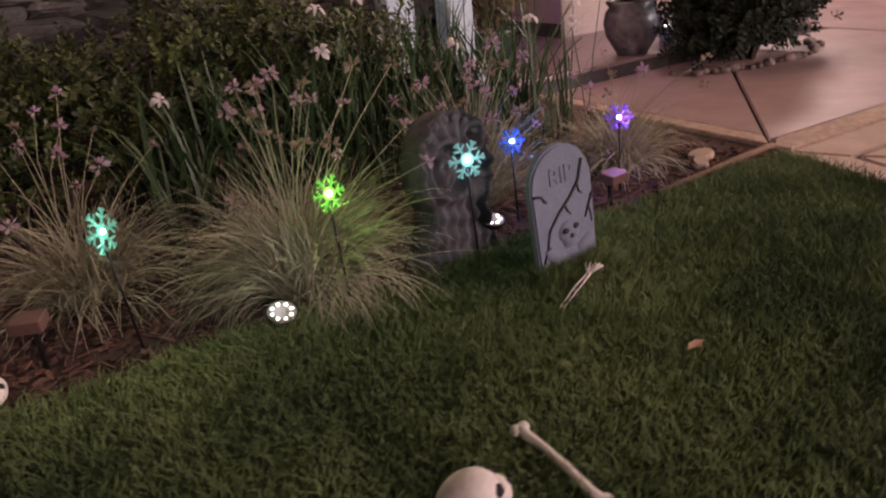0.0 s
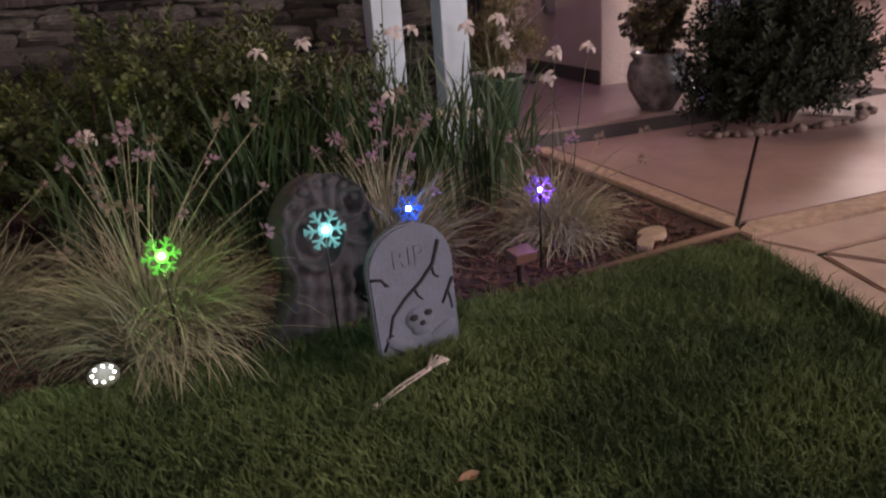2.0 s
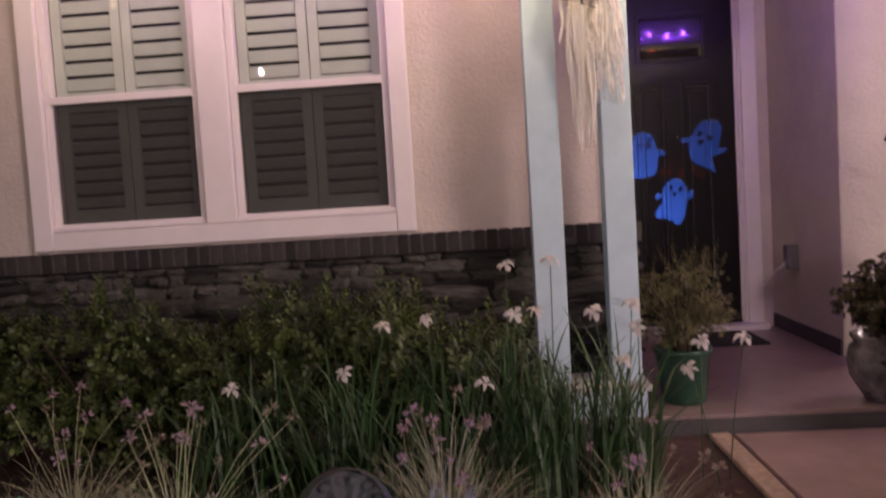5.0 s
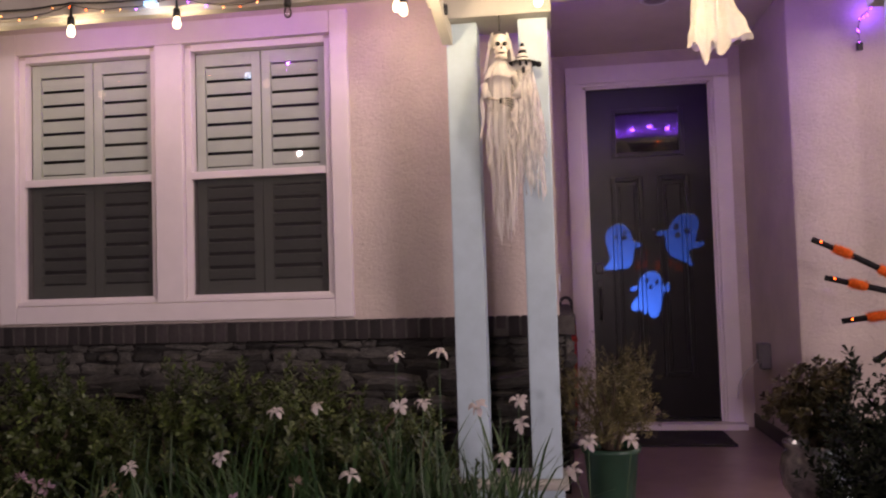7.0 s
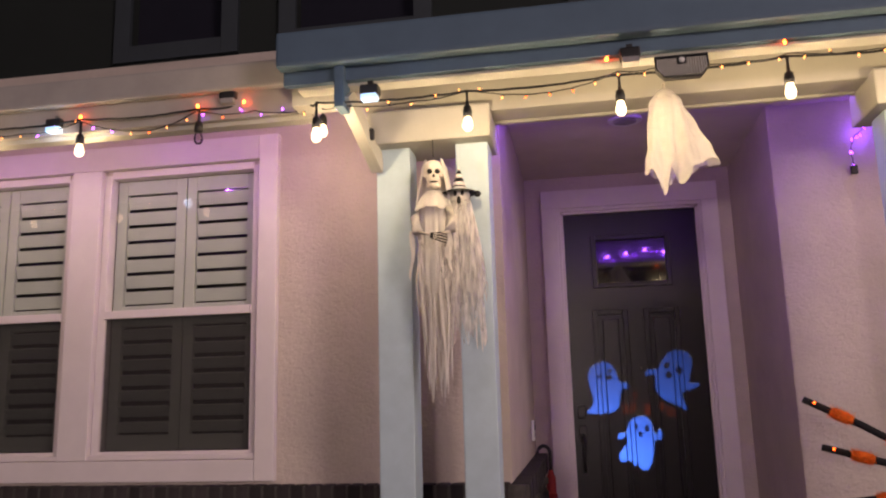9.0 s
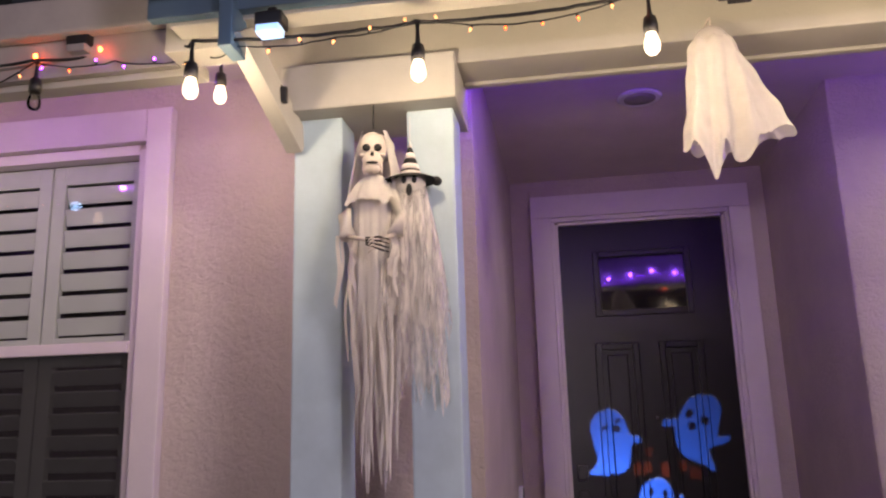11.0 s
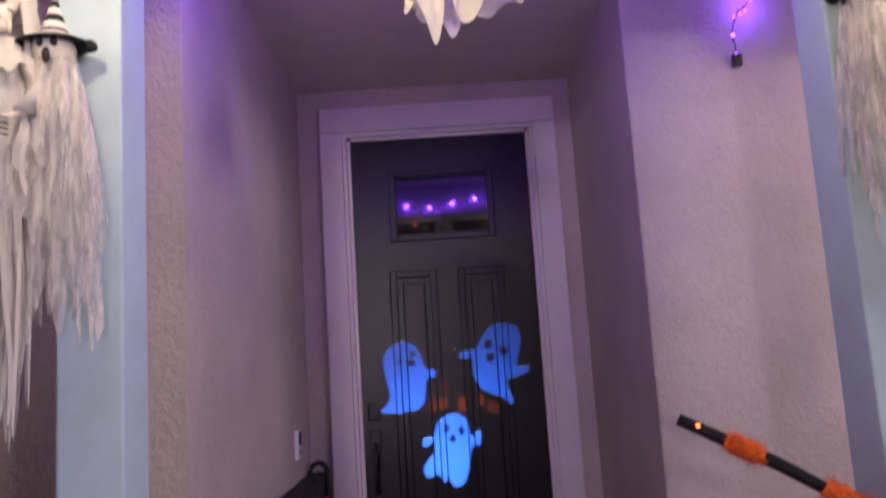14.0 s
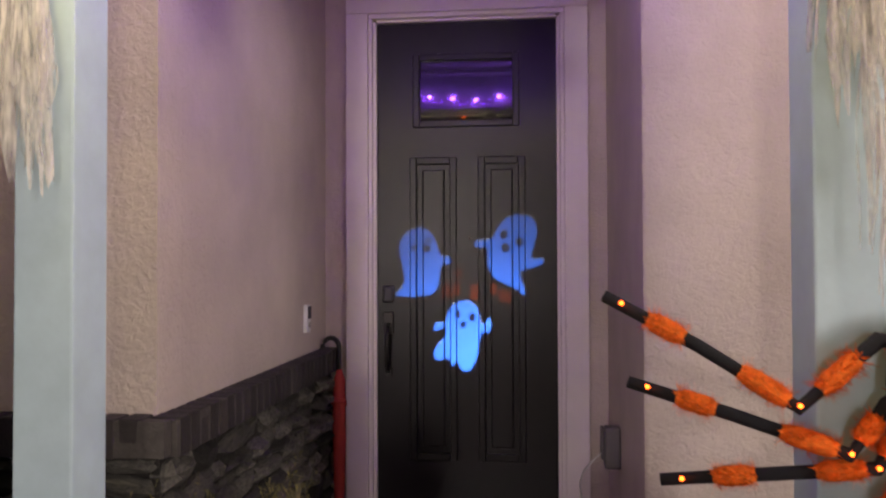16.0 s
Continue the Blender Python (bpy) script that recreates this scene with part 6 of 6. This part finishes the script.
def projector():
    root = tagged(empty("slide_projector", (PX, PY, PZ)), "small black slide projector on a stand on the walkway", "projector")
    black = mat("slide_mask", (0.0, 0.0, 0.0), 1.0, 0.0, spec=0.0)
    one = smooth_loop([(-0.245, 1.662), (-0.305, 1.64), (-0.345, 1.575), (-0.33, 1.47), (-0.315, 1.40), (-0.335, 1.355), (-0.365, 1.325), (-0.345, 1.315), (-0.25, 1.312), (-0.18, 1.325), (-0.145, 1.37), (-0.130, 1.465), (-0.085, 1.475), (-0.078, 1.505), (-0.105, 1.515), (-0.135, 1.525), (-0.16, 1.60), (-0.195, 1.648)])
    two = smooth_loop([(0.275, 1.725), (0.20, 1.705), (0.15, 1.64), (0.125, 1.60), (0.06, 1.60), (0.042, 1.565), (0.075, 1.565), (0.105, 1.555), (0.11, 1.46), (0.15, 1.40), (0.22, 1.365), (0.30, 1.325), (0.285, 1.38), (0.275, 1.44), (0.34, 1.46), (0.385, 1.48), (0.385, 1.505), (0.33, 1.505), (0.34, 1.57), (0.358, 1.65), (0.33, 1.71)])
    three = smooth_loop([(-0.015, 1.29), (-0.075, 1.265), (-0.105, 1.20), (-0.115, 1.18), (-0.155, 1.178), (-0.168, 1.145), (-0.145, 1.14), (-0.115, 1.155), (-0.112, 1.11), (-0.165, 1.04), (-0.155, 0.99), (-0.10, 0.995), (-0.07, 0.965), (-0.05, 0.985), (-0.025, 0.94), (0.02, 0.945), (0.055, 1.02), (0.075, 1.13), (0.105, 1.125), (0.128, 1.16), (0.115, 1.20), (0.085, 1.175), (0.072, 1.19), (0.06, 1.245), (0.025, 1.285)])
    eyes = [oval(-0.265, 1.565, 0.022, 0.012, 0.3), oval(-0.195, 1.597, 0.022, 0.012, 0.4), oval(-0.205, 1.555, 0.024, 0.020),
            oval(0.190, 1.625, 0.020, 0.026, -0.5), oval(0.268, 1.588, 0.022, 0.026, -0.5), oval(0.198, 1.558, 0.022, 0.024),
            oval(-0.045, 1.222, 0.014, 0.022), oval(0.028, 1.207, 0.014, 0.024), oval(-0.018, 1.170, 0.015, 0.018)]

    def bar(x, z, w, h):
        return [(x - w, z - h), (x + w, z - h), (x + w, z + h), (x - w, z + h)]

    castle = [bar(-0.118, 1.335, 0.006, 0.030), bar(-0.098, 1.338, 0.006, 0.030), bar(-0.078, 1.335, 0.005, 0.026), bar(-0.05, 1.35, 0.016, 0.028), bar(0.04, 1.335, 0.019, 0.036), bar(0.135, 1.35, 0.016, 0.026),
              bar(0.175, 1.315, 0.006, 0.03), bar(0.195, 1.312, 0.006, 0.03), bar(0.215, 1.305, 0.005, 0.026), bar(-0.04, 1.44, 0.02, 0.008), bar(-0.04, 1.415, 0.016, 0.006)]
    mask = filled("slide_mask", [[(-1.3, 0.1), (1.1, 0.1), (1.1, 2.5), (-1.3, 2.5)], one, two, three, *eyes, *castle], black, root)
    blue, orange = film("blue_film", (0.045, 0.15, 0.80)), film("orange_film", (0.10, 0.014, 0.003))
    for n, lp in enumerate((one, two, three)):
        filled("blue_film", [lp], blue, root).location.y += 0.0002
    for lp in castle:
        cx, cz = sum(q[0] for q in lp) / 4, sum(q[1] for q in lp) / 4
        filled("orange_film", [[(cx + (x - cx) * 1.5, cz + (z - cz) * 1.2) for x, z in lp]], orange, root).location.y += 0.0003
    bm = bmesh.new()
    box(bm, -0.09, 0.09, -0.12, -0.02, -0.08, 0.10, 0.01)
    part("housing", bm, BLACK, root)
    s = Soup()
    for a in (0.3, 2.4, 4.5):
        s.tube([(0, -0.07, -0.08), (0.10 * math.cos(a), -0.07 + 0.10 * math.sin(a), -PZ + 0.018)], 0.006, 6)
    s.make("stand", BLACK, root)
    lm = lamp("projector_light", (PX, PY, PZ), 9000, (1, 1, 1), 0.0004, "SPOT")
    lm.data.spot_size, lm.data.spot_blend = radians(14), 0.0
    lm.matrix_world = look((PX, PY, PZ), (0.0, 0.0, 1.33))
    return root


projector()


# ---- beyond the drive ----
def car():
    root = tagged(empty("parked_car", (6.75, 4.25, 0.045)), "pale parked car beyond the walkway at night", "car")
    root.rotation_euler = (0, 0, radians(4))
    prof = [(-2.2, 0.35), (-2.25, 0.75), (-2.1, 0.95), (-1.2, 1.02), (-0.55, 1.42), (0.75, 1.45), (1.5, 1.05), (2.15, 0.92), (2.25, 0.6), (2.2, 0.35)]
    bm = bmesh.new()
    a = [bm.verts.new((x, -0.88 + (0.14 if z > 1.1 else 0), z)) for x, z in prof]
    b = [bm.verts.new((x, 0.88 - (0.14 if z > 1.1 else 0), z)) for x, z in prof]
    bm.faces.new(a)
    bm.faces.new(b[::-1])
    for i in range(len(prof)):
        bm.faces.new((a[i], b[i], b[(i + 1) % len(prof)], a[(i + 1) % len(prof)]))
    bmesh.ops.recalc_face_normals(bm, faces=bm.faces)
    bmesh.ops.bevel(bm, geom=bm.edges[:], offset=0.05, segments=2, affect="EDGES")
    part("body", bm, CARP, root)
    boxed("side_window", (-0.75, 0.95, -0.86, -0.80, 1.05, 1.36), CARGLASS, root, 0.01)
    for x in (-1.4, 1.4):
        s = Soup()
        s.tube([(x, -0.92, 0.33), (x, -0.70, 0.33)], 0.33, 26)
        w = s.make("wheel", TYRE, root)
        s = Soup()
        s.tube([(x, -0.925, 0.33), (x, -0.90, 0.33)], 0.20, 22)
        s.make("rim", CHROME, w)
    return root


car()
nh = tagged(empty("neighbour_house", (14, 9, 0)), "pale neighbouring house across the drive at night", "house")
bm = bmesh.new()
box(bm, -5, 6, 0, 6, 0, 3.2)
part("wall", bm, mat("neighbour_stucco", (0.5, 0.45, 0.42), 0.9, 0.1, 2), nh)
mesh_part("roof", [(-5.4, -0.5, 3.2), (6.4, -0.5, 3.2), (6.4, 6.5, 3.2), (-5.4, 6.5, 3.2), (-5.4, 3, 5.0), (6.4, 3, 5.0)], [(0, 1, 5, 4), (2, 3, 4, 5), (0, 4, 3), (1, 2, 5), (3, 2, 1, 0)], ROOF, nh)
boxed("garage_door", (-3, 1.8, -0.05, -0.001, 0.0, 2.2), TRIM, nh, 0.01)
